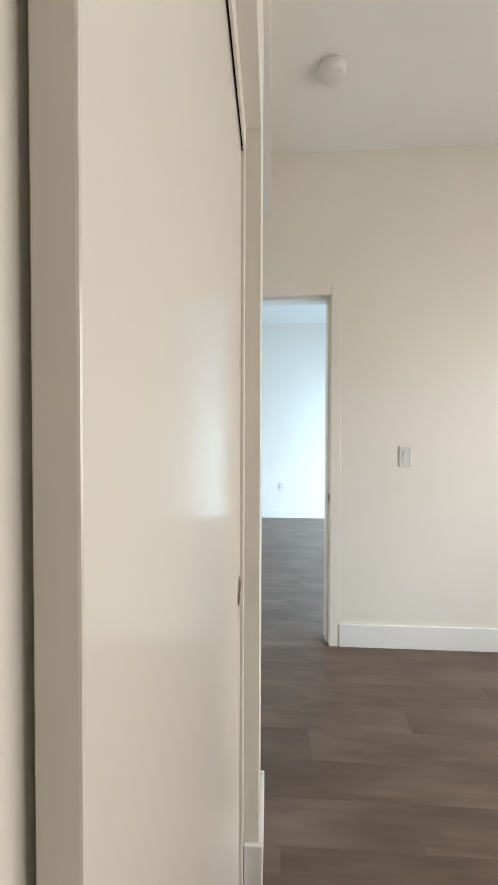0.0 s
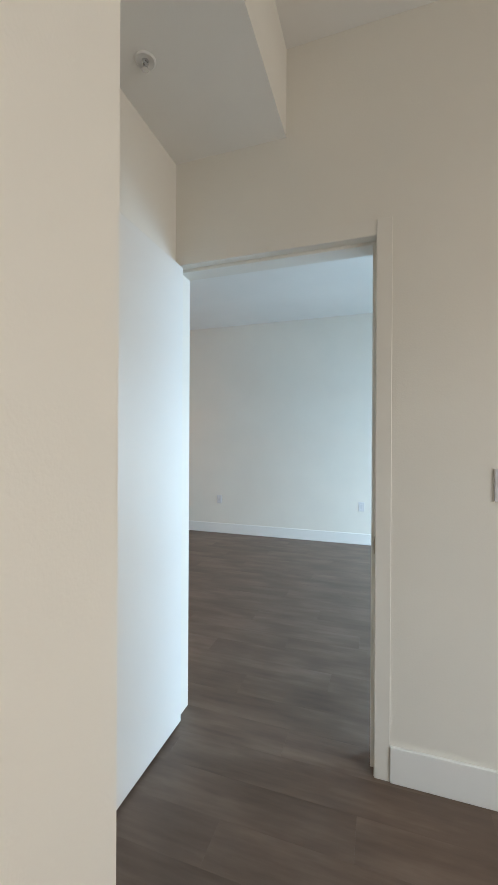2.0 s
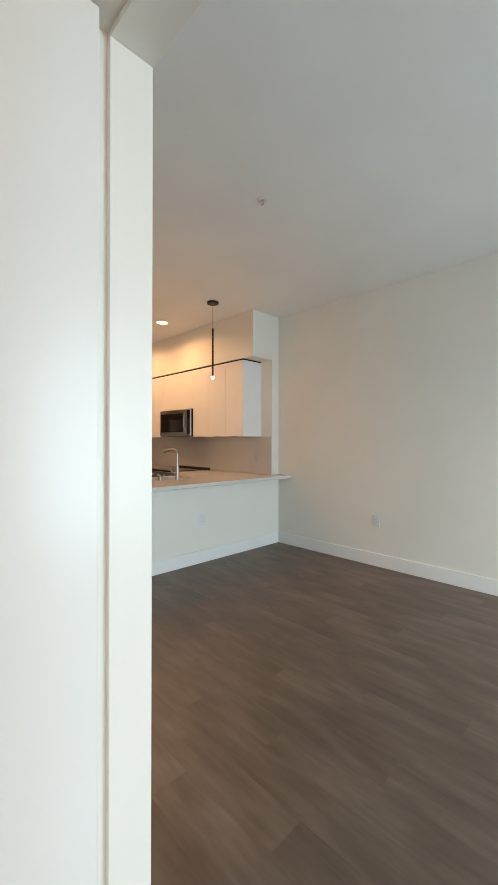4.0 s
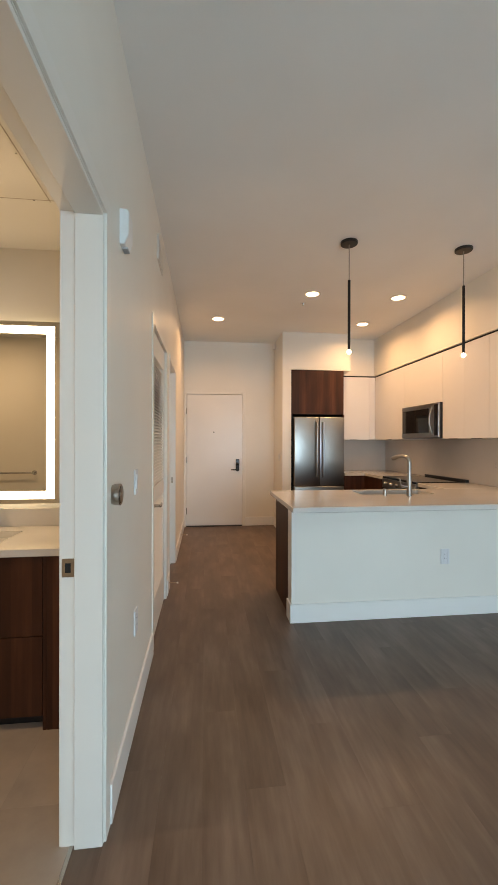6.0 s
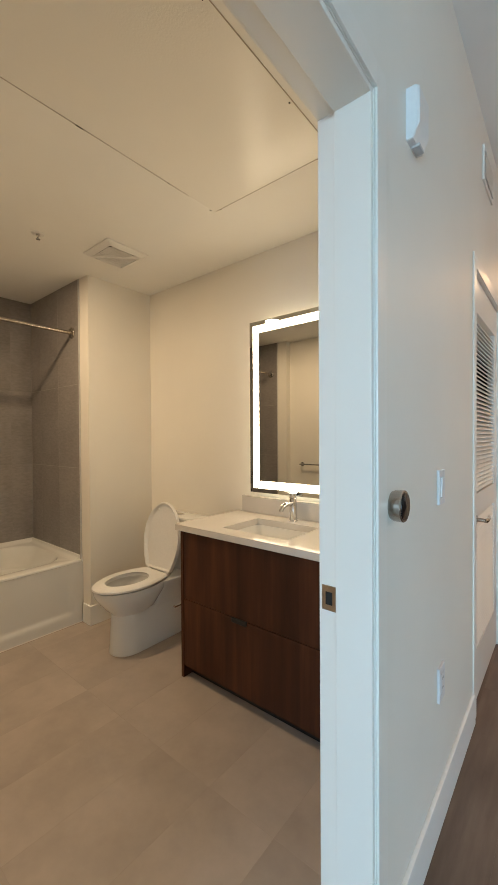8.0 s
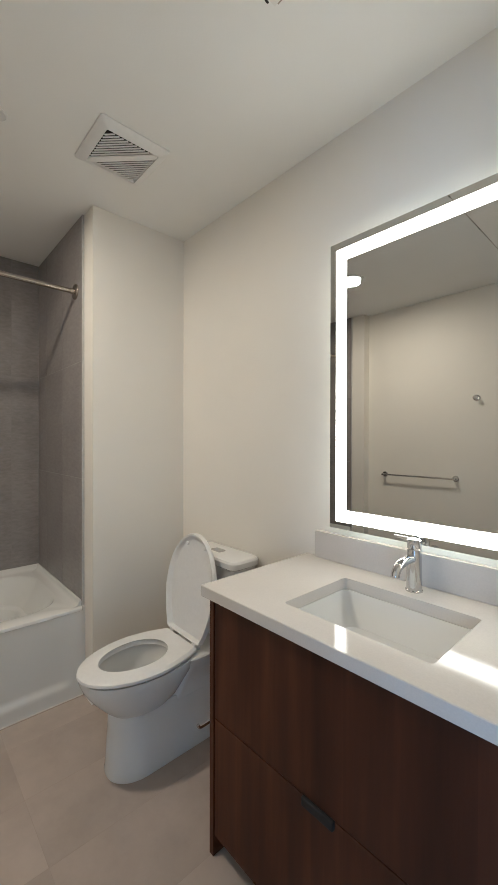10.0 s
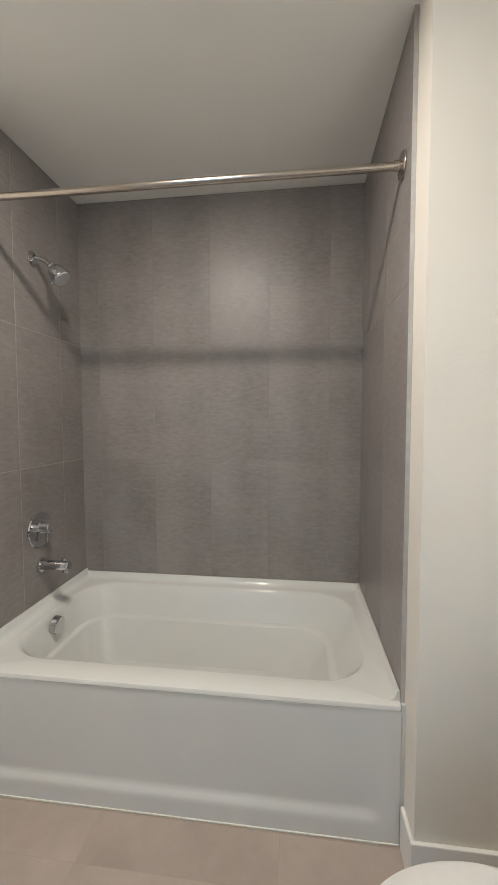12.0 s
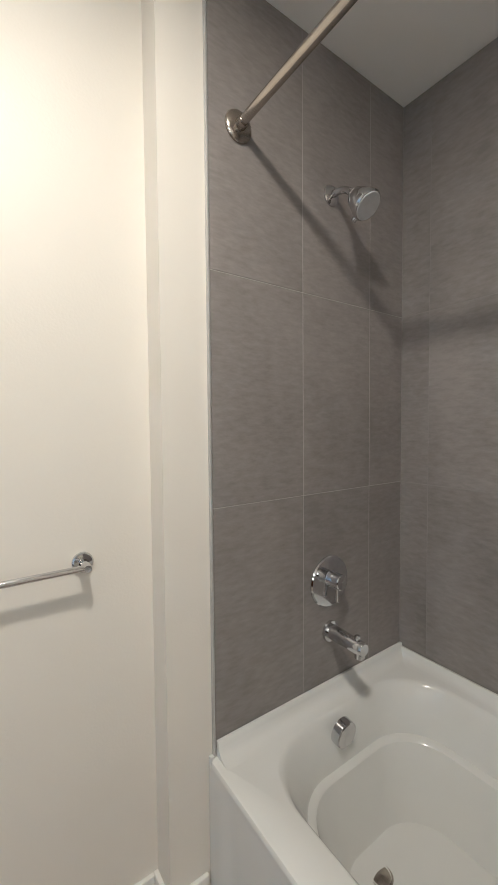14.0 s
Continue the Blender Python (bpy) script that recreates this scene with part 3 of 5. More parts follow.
# ---- switches, outlets and wall fittings ----
def wall_plate(name, at, n, label, kind):
    """A plate on a wall at a point, facing n along x or y."""
    o = Vector(at)
    t = tagged(new(name), label, "light switch" if kind == "switch" else "outlet", "wall plates")
    bm = box(-0.036, 0.036, -0.059, 0.059, 0, 0.0055, 0.002, 3)
    for x0, x1, y0, y1 in ((-0.036, -0.0185, -0.059, 0.059), (0.0185, 0.036, -0.059, 0.059), (-0.0183, 0.0183, 0.0352, 0.059), (-0.0183, 0.0183, -0.059, -0.0352)):
        B(bm, x0, x1, y0, y1, 0.0015, 0.0082, 0.0016)
    part("plate", bm, M_SWITCH, t)
    if kind == "switch":
        bm = box(-0.0165, 0.0165, -0.0335, 0.0335, 0.0045, 0.0105, 0.0012)
        for v in bm.verts:
            if v.co.z > 0.007:
                v.co.z += 0.08 * abs(v.co.y) - 0.001 + 0.03 * v.co.y
        part("rocker", bm, M_SWITCH, t)
    else:
        part("socket_face", box(-0.0165, 0.0165, -0.0335, 0.0335, 0.005, 0.0092, 0.001), M_SWITCH, t)
        for yy in (-0.019, 0.013):
            for xx in (-0.007, 0.005):
                part("slot", box(xx, xx + 0.002, yy, yy + 0.008, 0.0088, 0.0096), M_DARK, t, smooth=False)
    up = Vector((0, 0, 1))
    z = Vector(n)
    x = up.cross(z)
    t.matrix_world = Matrix(((x.x, up.x, z.x, o.x), (x.y, up.y, z.y, o.y), (x.z, up.z, z.z, o.z), (0, 0, 0, 1)))
    return t


wall_plate("light_switch", (WB, -2.524, 1.164), (-1, 0, 0), "white rocker light switch on the bedroom wall", "switch")
wall_plate("light_switch", (0, 0.577, 1.165), (1, 0, 0), "white rocker light switch beside the bathroom door", "switch")
wall_plate("light_switch", (1.464, 4.49, 1.13), (-1, 0, 0), "white rocker light switch on the refrigerator pier", "switch")
wall_plate("outlet", (0, 0.577, 0.487), (1, 0, 0), "white double outlet low on the hall wall", "outlet")
wall_plate("outlet", (EAST, -1.878, 0.487), (-1, 0, 0), "white double outlet low on the living room wall", "outlet")
wall_plate("outlet", (EAST, 0.105, 0.487), (-1, 0, 0), "white double outlet low on the living room wall", "outlet")
wall_plate("outlet", (2.213, 1.505, 0.465), (0, -1, 0), "white double outlet on the peninsula wall", "outlet")
for oy in (1.78, 2.35):
    pale = wall_plate("outlet", (KB - 0.012, oy, 1.12), (-1, 0, 0), "stone-coloured outlet on the kitchen splashback", "outlet")
    for ch in pale.children:
        if ch.name.startswith(("plate", "socket")):
            ch.data.materials[0] = M_SPLASH

t = thing("thermostat", None, "round steel thermostat with a dark dial on the hall wall", "thermostat")
part("base_ring", lathe(bmesh.new(), (0, 0.112, 1.165), (1, 0, 0), [(0, 0.036), (0.006, 0.036), (0.007, 0.039), (0.029, 0.040), (0.031, 0.038), (0.0315, 0.033)], 48), M_NICKEL, t)
part("dial", lathe(bmesh.new(), (0.0312, 0.112, 1.165), (1, 0, 0), [(0, 0.0335), (0.0015, 0.033), (0.003, 0.0)], 48, True, False), M_BGLASS, t, "dark glass dial")

t = thing("alarm_sounder", None, "white plastic wall alarm with an angled grey foot", "alarm")
prof = [(0, 2.286), (0.026, 2.286), (0.034, 2.279), (0.034, 2.182), (0.018, 2.146), (0, 2.146)]
loft_rings = [[(x, yy, z) for x, z in prof] for yy in (0.222, 0.226, 0.312, 0.316)]
loft_rings[0] = [(x * 0.85, 0.222, 2.232 + (z - 2.232) * 0.97) for x, z in prof]
loft_rings[3] = [(x * 0.85, 0.316, 2.232 + (z - 2.232) * 0.97) for x, z in prof]
part("housing", loft(bmesh.new(), loft_rings), M_PLAST, t)
part("foot", box(0.004, 0.026, 0.255, 0.298, 2.140, 2.149, 0.002), plain("grey_plastic", (0.5, 0.5, 0.5), 0.5), t, "grey plastic foot")

t = thing("air_vent", None, "white slatted return vent high on the hall wall", "vent")
bm = bmesh.new()
for y0, y1, z0, z1 in ((1.43, 1.45, 2.65, 2.83), (1.70, 1.72, 2.65, 2.83), (1.45, 1.70, 2.65, 2.67), (1.45, 1.70, 2.81, 2.83)):
    B(bm, 0, 0.01, y0, y1, z0, z1, 0.002)
part("frame", bm, M_TRIM, t)
# dark sheet stands in for the shade inside the duct
part("shade_backing", box(0.0005, 0.002, 1.45, 1.70, 2.67, 2.81), M_DARK, t)
vs = finish("slat", box(-0.008, 0.008, 1.451, 1.699, -0.0012, 0.0012), M_TRIM)
for k in range(11):
    s = new("slat", vs)
    s.parent = t
    s.matrix_basis = pose(0.008, 0, 2.677 + k * 0.0126, 0, 40, 0)

for y in (1.985, 4.03):
    t = thing("door_stop", None, "springy brass door stop on the hall baseboard", "door stop", "door stops")
    if y < 2:
        y = 2.2
    part("rod", tube(bmesh.new(), [(T, y, 0.09), (0.05, y, 0.09), (0.085, y, 0.088)], 0.004, 10), M_BRASS, t)
    part("tip", lathe(bmesh.new(), (0.083, y, 0.088), (1, 0, 0), [(0, 0.006), (0.012, 0.008), (0.016, 0.006)], 14), M_RUBBER, t, "white rubber tip")

t = thing("wall_sensor", None, "small white sensor high on the refrigerator pier", "sensor")
part("housing", box(1.43, 1.464, 4.81, 4.88, 2.86, 2.95, 0.008, 3), M_PLAST, t)


# ---- ceiling fittings ----
def downlight(x, y, z, glow, label):
    t = thing("downlight", None, label, "ceiling light", "recessed downlights")
    part("trim_ring", lathe(bmesh.new(), (x, y, z), (0, 0, -1), [(0, 0.095), (0.003, 0.095), (0.005, 0.09), (0.004, 0.072), (0.0005, 0.070)], 40, False, False), M_PLAST, t)
    part("lens", lathe(bmesh.new(), (x, y, z - 0.001), (0, 0, -1), [(0, 0.071), (0.0015, 0.0)], 40, True, False), glow, t, "glowing round lens")


for cx, cy in CANS:
    downlight(cx, cy, CEIL, M_CAN, "lit round recessed downlight in the ceiling")
downlight(-1.945, -0.22, BCEIL, M_BATHCAN, "lit round recessed downlight over the bathroom floor")


def sprinkler(x, y, z, label="small chrome fire sprinkler with a white ring"):
    t = thing("sprinkler", None, label, "sprinkler", "ceiling sprinklers")
    part("escutcheon", lathe(bmesh.new(), (x, y, z), (0, 0, -1), [(0, 0.036), (0.003, 0.036), (0.006, 0.031), (0.003, 0.024), (0.002, 0.0)], 32, True, False), M_PLAST, t)
    bm = lathe(bmesh.new(), (x, y, z - 0.002), (0, 0, -1), [(0, 0.012), (0.008, 0.012), (0.010, 0.008), (0.02, 0.005)], 20)
    for sx in (-1, 1):
        tube(bm, [(x + sx * 0.010, y, z - 0.010), (x + sx * 0.012, y, z - 0.02), (x + sx * 0.003, y, z - 0.03)], 0.0022, 8)
    part("frame", bm, M_CHROME, t)
    part("deflector", lathe(bmesh.new(), (x, y, z - 0.03), (0, 0, -1), [(0, 0.004), (0.001, 0.012), (0.0025, 0.012)], 20), M_CHROME, t)


sprinkler(1.486, -0.09, CEIL)
sprinkler(-1.986, 0.082, BCEIL)
sprinkler(-0.615, -1.336, SOFFIT - 0.002)
sprinkler(1.465, 3.056, CEIL, "tiny chrome sprinkler near the kitchen lights")

t = thing("smoke_detector", None, "round white smoke detector on the bedroom ceiling", "smoke detector")
part("base", lathe(bmesh.new(), (-0.677, -1.995, CEIL), (0, 0, -1), [(0, 0.068), (0.008, 0.068), (0.010, 0.064)], 44), M_PLAST, t)
part("slot_ring", lathe(bmesh.new(), (-0.677, -1.995, CEIL - 0.009), (0, 0, -1), [(0, 0.061), (0.006, 0.061)], 44), M_DARK, t)
part("cover", lathe(bmesh.new(), (-0.677, -1.995, CEIL - 0.015), (0, 0, -1), [(0, 0.066), (0.012, 0.065), (0.026, 0.055), (0.032, 0.04), (0.034, 0.0)], 44, True, False), M_PLAST, t)
part("button", lathe(bmesh.new(), (-0.705, -2.02, CEIL - 0.042), (0, 0, -1), [(0, 0.009), (0.004, 0.008)], 18), plain("grey_button", (0.35, 0.35, 0.36), 0.5), t, "small grey test button")


def pendant(x, y):
    t = thing("pendant_light", None, "slim black tube pendant with a small lit globe", "pendant light", "pendants over the peninsula")
    part("canopy", lathe(bmesh.new(), (x, y, CEIL), (0, 0, -1), [(0, 0.068), (0.018, 0.068), (0.022, 0.064), (0.023, 0.0)], 40, True, False), M_BLACK, t)
    part("cable", tube(bmesh.new(), [(x, y, CEIL - 0.02), (x, y, 2.82), (x, y, 2.665)], 0.0035, 8), plain("grey_cable", (0.25, 0.23, 0.2), 0.5), t)
    part("tube", lathe(bmesh.new(), (x, y, 2.672), (0, 0, -1), [(0, 0.006), (0.004, 0.011), (0.562, 0.011), (0.565, 0.009)], 20), M_BLACK, t)
    part("globe", lathe(bmesh.new(), (x, y, 2.108), (0, 0, -1), [(0, 0.008)] + [(0.018 - 0.018 * math.cos(a), max(0.0001, 0.0185 * math.sin(a))) for a in (0.6, 1.0, 1.4, 1.8, 2.2, 2.6, 3.0)], 20), M_BULB, t, "small glowing glass globe")


pendant(1.493, 1.672)
pendant(2.484, 1.668)
PEND_W = 2.5
for px in (1.493, 2.484):
    dl = bpy.data.lights.new("pendant_lamp", 'POINT')
    dl.energy, dl.color, dl.shadow_soft_size = PEND_W, WARM, 0.02
    new("pendant_lamp", dl).location = (px, 1.67, 2.045)

# ---- kitchen ----
t = thing("peninsula_cabinet", None, "dark walnut base cabinet behind the peninsula wall", "base cabinet")
part("end_panel", box(0.99, 1.01, 1.6305, 2.19, 0.0, 0.861, 0.001), M_WALNUT, t)
part("body", box(1.0105, 2.71, 1.6305, 2.17, 0.1, 0.70), M_WALNUT, t)
part("back_rail", box(1.0105, 2.71, 2.15, 2.17, 0.70, 0.861), M_WALNUT, t)
part("toe_board", box(1.0105, 2.71, 1.6305, 2.11, 0, 0.0995), M_BLACK, t)

# worktop with the sink cut out
t = tagged(new("peninsula_worktop"), "pale quartz peninsula worktop with an overhang and sink cut-out", "worktop")
CZ0, CZ1 = 0.8625, 0.902
SX0, SX1, SY0, SY1 = 1.70, 2.38, 1.90, 2.19
bm = bmesh.new()
loft(bm, [rr(SX0, SX1, SY0, SY1, 0.02, CZ0, 4), rr(0.95, EAST - 0.002, 1.295, 2.255, 0.004, CZ0, 4), rr(0.946, EAST - 0.001, 1.291, 2.259, 0.006, CZ0 + 0.004, 4),
          rr(0.946, EAST - 0.001, 1.291, 2.259, 0.006, CZ1 - 0.003, 4), rr(0.949, EAST - 0.002, 1.294, 2.256, 0.004, CZ1, 4), rr(SX0, SX1, SY0, SY1, 0.02, CZ1, 4), rr(SX0, SX1, SY0, SY1, 0.02, CZ0, 4)], False, False)
part("slab", bm, M_QUARTZ, t)
t = tagged(new("wall_worktop"), "pale quartz worktop along the kitchen corner", "worktop")
part("slab", box(2.71, KB - 0.001, 2.2605, 2.768, CZ0, CZ1, 0.003), M_QUARTZ, t)
part("slab", box(2.71, KB - 0.001, 3.612, 4.23, CZ0, CZ1, 0.003), M_QUARTZ, t)
part("slab", box(2.405, KB - 0.001, 4.2305, 4.868, CZ0, CZ1, 0.003), M_QUARTZ, t)
t = tagged(new("splashback"), "pale quartz splashback under the wall cabinets", "splashback")
part("panel", box(KB - 0.012, KB - 0.0005, 1.508, 4.869, CZ1 + 0.0005, 1.40, 0.002), M_SPLASH, t)
part("panel", box(2.405, KB - 0.0125, 4.858, 4.8695, CZ1 + 0.0005, 1.40, 0.002), M_SPLASH, t)

t = thing("kitchen_sink", None, "undermount stainless steel kitchen sink", "sink")
bm = bmesh.new()
loft(bm, [rr(SX0 - 0.01, SX1 + 0.01, SY0 - 0.01, SY1 + 0.01, 0.03, CZ0 - 0.001), rr(SX0 + 0.003, SX1 - 0.003, SY0 + 0.003, SY1 - 0.003, 0.03, CZ0 - 0.002),
          rr(SX0 + 0.006, SX1 - 0.006, SY0 + 0.006, SY1 - 0.006, 0.03, 0.74), rr(SX0 + 0.03, SX1 - 0.03, SY0 + 0.03, SY1 - 0.03, 0.03, 0.72)], False, True)
part("basin", bm, M_STEEL, t)
part("drain", lathe(bmesh.new(), (2.04, 2.05, 0.7205), (0, 0, 1), [(0, 0.045), (0.003, 0.045), (0.004, 0.035), (0.001, 0.0)], 28, True, False), M_CHROME, t)

t = thing("kitchen_faucet", None, "brushed steel single-lever faucet with a flat spout", "faucet")
fx, fy = 2.08, 1.80
part("body", lathe(bmesh.new(), (fx, fy, CZ1), (0, 0, 1), [(0, 0.027), (0.006, 0.027), (0.008, 0.022), (0.13, 0.0215), (0.145, 0.019), (0.245, 0.0175), (0.255, 0.0175)], 28), M_STEEL, t)
part("spout", tube(bmesh.new(), [(fx, fy, 1.15), (fx, fy, 1.17), *arc((fx, fy, 1.18), (fx - 0.002, fy, 1.24), (fx - 0.02, fy + 0.07, 1.238), 8), (fx - 0.03, fy + 0.13, 1.232)], 0.0165, 16), M_STEEL, t)
part("spray_head", tube(bmesh.new(), [(fx - 0.0295, fy + 0.128, 1.2325), (fx - 0.034, fy + 0.15, 1.228), (fx - 0.043, fy + 0.205, 1.214), (fx - 0.0435, fy + 0.208, 1.213)], [0.0168, 0.0185, 0.0195, 0.017], 18), M_STEEL, t)
part("lever", tube(bmesh.new(), [(fx - 0.015, fy, 0.98), (fx - 0.05, fy + 0.005, 0.985), (fx - 0.075, fy + 0.006, 0.995), (fx - 0.082, fy + 0.006, 1.05)], [0.011, 0.010, 0.007, 0.005], 12), M_STEEL, t)
t = thing("soap_dispenser", None, "short steel air gap cap beside the kitchen sink", "air gap cap")
part("cap", lathe(bmesh.new(), (1.885, 1.85, CZ1), (0, 0, 1), [(0, 0.024), (0.004, 0.024), (0.006, 0.019), (0.05, 0.0185), (0.055, 0.016), (0.056, 0.0)], 24, True, False), M_STEEL, t)


def wall_cabinet(x0, x1, y0, y1, z0, z1, face, label, gap=0.0025):
    """A flush-door cabinet; face is 'w' or 's'."""
    t = thing("wall_cabinet", None, label, "wall cabinet", "kitchen wall cabinets")
    if face == 'w':
        part("body", box(x0 + 0.019, x1, y0, y1, z0, z1, 0.001), M_CAB, t)
        dd = part("door", box(x0, x0 + 0.0185, y0 + gap / 2, y1 - gap / 2, z0 + 0.001, z1 - 0.001, 0.0015), M_CAB, t)
        part("finger_pull", box(x0 - 0.008, x0 + 0.016, (y0 + y1) / 2 - 0.06, (y0 + y1) / 2 + 0.06, z0 - 0.004, z0 + 0.0005, 0.001), M_BLACK, dd)
    else:
        part("body", box(x0, x1, y0 + 0.019, y1, z0, z1, 0.001), M_CAB, t)
        dd = part("door", box(x0 + gap / 2, x1 - gap / 2, y0, y0 + 0.0185, z0 + 0.001, z1 - 0.001, 0.0015), M_CAB, t)
        part("finger_pull", box((x0 + x1) / 2 - 0.06, (x0 + x1) / 2 + 0.06, y0 - 0.008, y0 + 0.016, z0 - 0.004, z0 + 0.0005, 0.001), M_BLACK, dd)
    return t


UX = 3.008
for y0, y1 in ((1.70, 2.04), (2.04, 2.40), (2.40, 2.768)):
    wall_cabinet(UX, KB - 0.0005, y0, y1, 1.402, 2.385, 'w', "tall flush white wall cabinet beside the microwave")
wall_cabinet(UX, KB - 0.0005, 2.768, 3.612, 1.822, 2.385, 'w', "flush white wall cabinet over the microwave")
wall_cabinet(UX, KB - 0.0005, 3.612, 4.528, 1.402, 2.385, 'w', "flush white corner wall cabinet")
wall_cabinet(2.405, 2.92, 4.53, 4.8695, 1.402, 2.385, 's', "flush white wall cabinet beside the refrigerator")
wall_cabinet(2.92, UX - 0.001, 4.53, 4.8695, 1.402, 2.385, 's', "narrow white filler beside the corner cabinet")
# shade of the gap under the bulkhead, put in as near-black strips
t = thing("cabinet_gap_shade", None, "dark shadow gap above the white wall cabinets", "shadow gap")
part("strip", box(UX + 0.012, KB - 0.001, 1.705, 4.86, 2.3855, 2.4035), M_DARK, t)
part("strip", box(2.405, UX + 0.0115, 4.542, 4.86, 2.3855, 2.4035), M_DARK, t)

t = thing("microwave", None, "stainless over-range microwave with a black glass door", "microwave")
MX = 2.965
part("body", box(MX + 0.02, KB - 0.001, 2.775, 3.605, 1.412, 1.8215, 0.003), M_BLACK, t)
md = part("door", box(MX, MX + 0.0195, 2.775, 3.605, 1.418, 1.818, 0.004), M_STEEL, t, "stainless door with a dark window")
part("window", box(MX - 0.002, MX + 0.001, 2.965, 3.57, 1.475, 1.765, 0.001), M_BGLASS, md)
part("control_panel", box(MX - 0.0025, MX + 0.001, 2.79, 2.86, 1.44, 1.80, 0.001), M_BGLASS, t)
part("handle", tube(bmesh.new(), arc((MX + 0.002, 2.90, 1.775), (MX - 0.075, 2.90, 1.615), (MX + 0.002, 2.90, 1.455), 14), 0.010, 12), M_STEEL, md)

t = thing("range_cooker", None, "stainless slide-in range with a black glass hob", "range")
part("body", box(2.74, KB - 0.014, 2.774, 3.606, 0.02, 0.885, 0.003), M_STEEL, t)
part("hob", box(2.70, KB - 0.06, 2.772, 3.608, 0.886, 0.912, 0.004), M_BGLASS, t)
part("rear_vent", box(KB - 0.0595, KB - 0.0135, 2.772, 3.608, 0.886, 0.932, 0.005), M_BLACK, t)
part("control_panel", box(2.69, 2.7395, 2.774, 3.606, 0.76, 0.885, 0.006), M_STEEL, t)
part("oven_door", box(2.70, 2.7395, 2.776, 3.604, 0.2, 0.755, 0.004), M_BGLASS, t)
part("oven_handle", tube(bmesh.new(), [(2.66, 2.85, 0.70), (2.655, 3.19, 0.70), (2.66, 3.53, 0.70)], 0.011, 12), M_STEEL, t)
for k in range(5):
    part("knob", lathe(bmesh.new(), (2.69, 2.88 + k * 0.155, 0.825), (-1, 0, 0), [(0, 0.024), (0.006, 0.024), (0.03, 0.02), (0.034, 0.017)], 22), M_STEEL, t)

for x0, x1, y0, y1, nm in ((2.405, 2.72, 4.25, 4.86, "dark walnut base cabinet beside the refrigerator"), (2.73, KB - 0.014, 3.615, 4.86, "dark walnut corner base cabinet"), (2.73, KB - 0.014, 2.262, 2.766, "dark walnut base cabinet beside the range")):
    t = thing("base_cabinet", None, nm, "base cabinet", "kitchen base cabinets")
    part("body", box(x0, x1, y0, y1, 0.1, 0.861, 0.001), M_WALNUT, t)
    part("toe_board", box(x0 + 0.05, x1, y0 + 0.05, y1, 0, 0.0995), M_BLACK, t)

t = thing("refrigerator", None, "stainless French-door refrigerator between pier and cabinets", "refrigerator")
RX0, RX1, RY = 1.628, 2.385, 4.20
part("body", box(RX0 + 0.003, RX1 - 0.003, RY + 0.07, 4.93, 0.02, 1.735, 0.004), M_BLACK, t)
mid = (RX0 + RX1) / 2
for a, b, hx in ((RX0, mid - 0.003, mid - 0.045), (mid + 0.003, RX1, mid + 0.045)):
    dd = part("door", box(a, b, RY, RY + 0.066, 0.72, 1.732, 0.012, 4), M_STEEL, t, "brushed stainless door")
    bm = tube(bmesh.new(), [(hx, RY - 0.001, 1.66), *arc((hx, RY - 0.035, 1.655), (hx, RY - 0.058, 1.28), (hx, RY - 0.035, 0.86), 10), (hx, RY - 0.001, 0.855)], 0.0155, 14)
    part("handle", bm, M_STEEL, dd)
dd = part("drawer", box(RX0, RX1, RY, RY + 0.066, 0.08, 0.712, 0.012, 4), M_STEEL, t, "brushed stainless freezer drawer")
part("handle", tube(bmesh.new(), [(RX0 + 0.08, RY - 0.001, 0.64), (RX0 + 0.08, RY - 0.045, 0.64), (mid, RY - 0.05, 0.64), (RX1 - 0.08, RY - 0.045, 0.64), (RX1 - 0.08, RY - 0.001, 0.64)], 0.012, 12), M_STEEL, dd)
t = thing("fridge_cabinet", None, "dark walnut cabinet above the refrigerator", "wall cabinet")
part("body", box(1.5945, 2.3955, 4.285, 4.93, 1.775, 2.4315), M_WALNUT, t)
for a, b in ((1.596, 2.394),):
    part("door", box(a, b, 4.262, 4.284, 1.777, 2.425, 0.0015), M_WALNUT, t)
part("side_panel", box(2.386, 2.404, 4.262, 4.93, 0.0, 1.7745, 0.001), M_WALNUT, t)
# added near-black sheet draws the shade in the gap left of the refrigerator
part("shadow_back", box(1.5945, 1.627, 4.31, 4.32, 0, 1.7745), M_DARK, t)

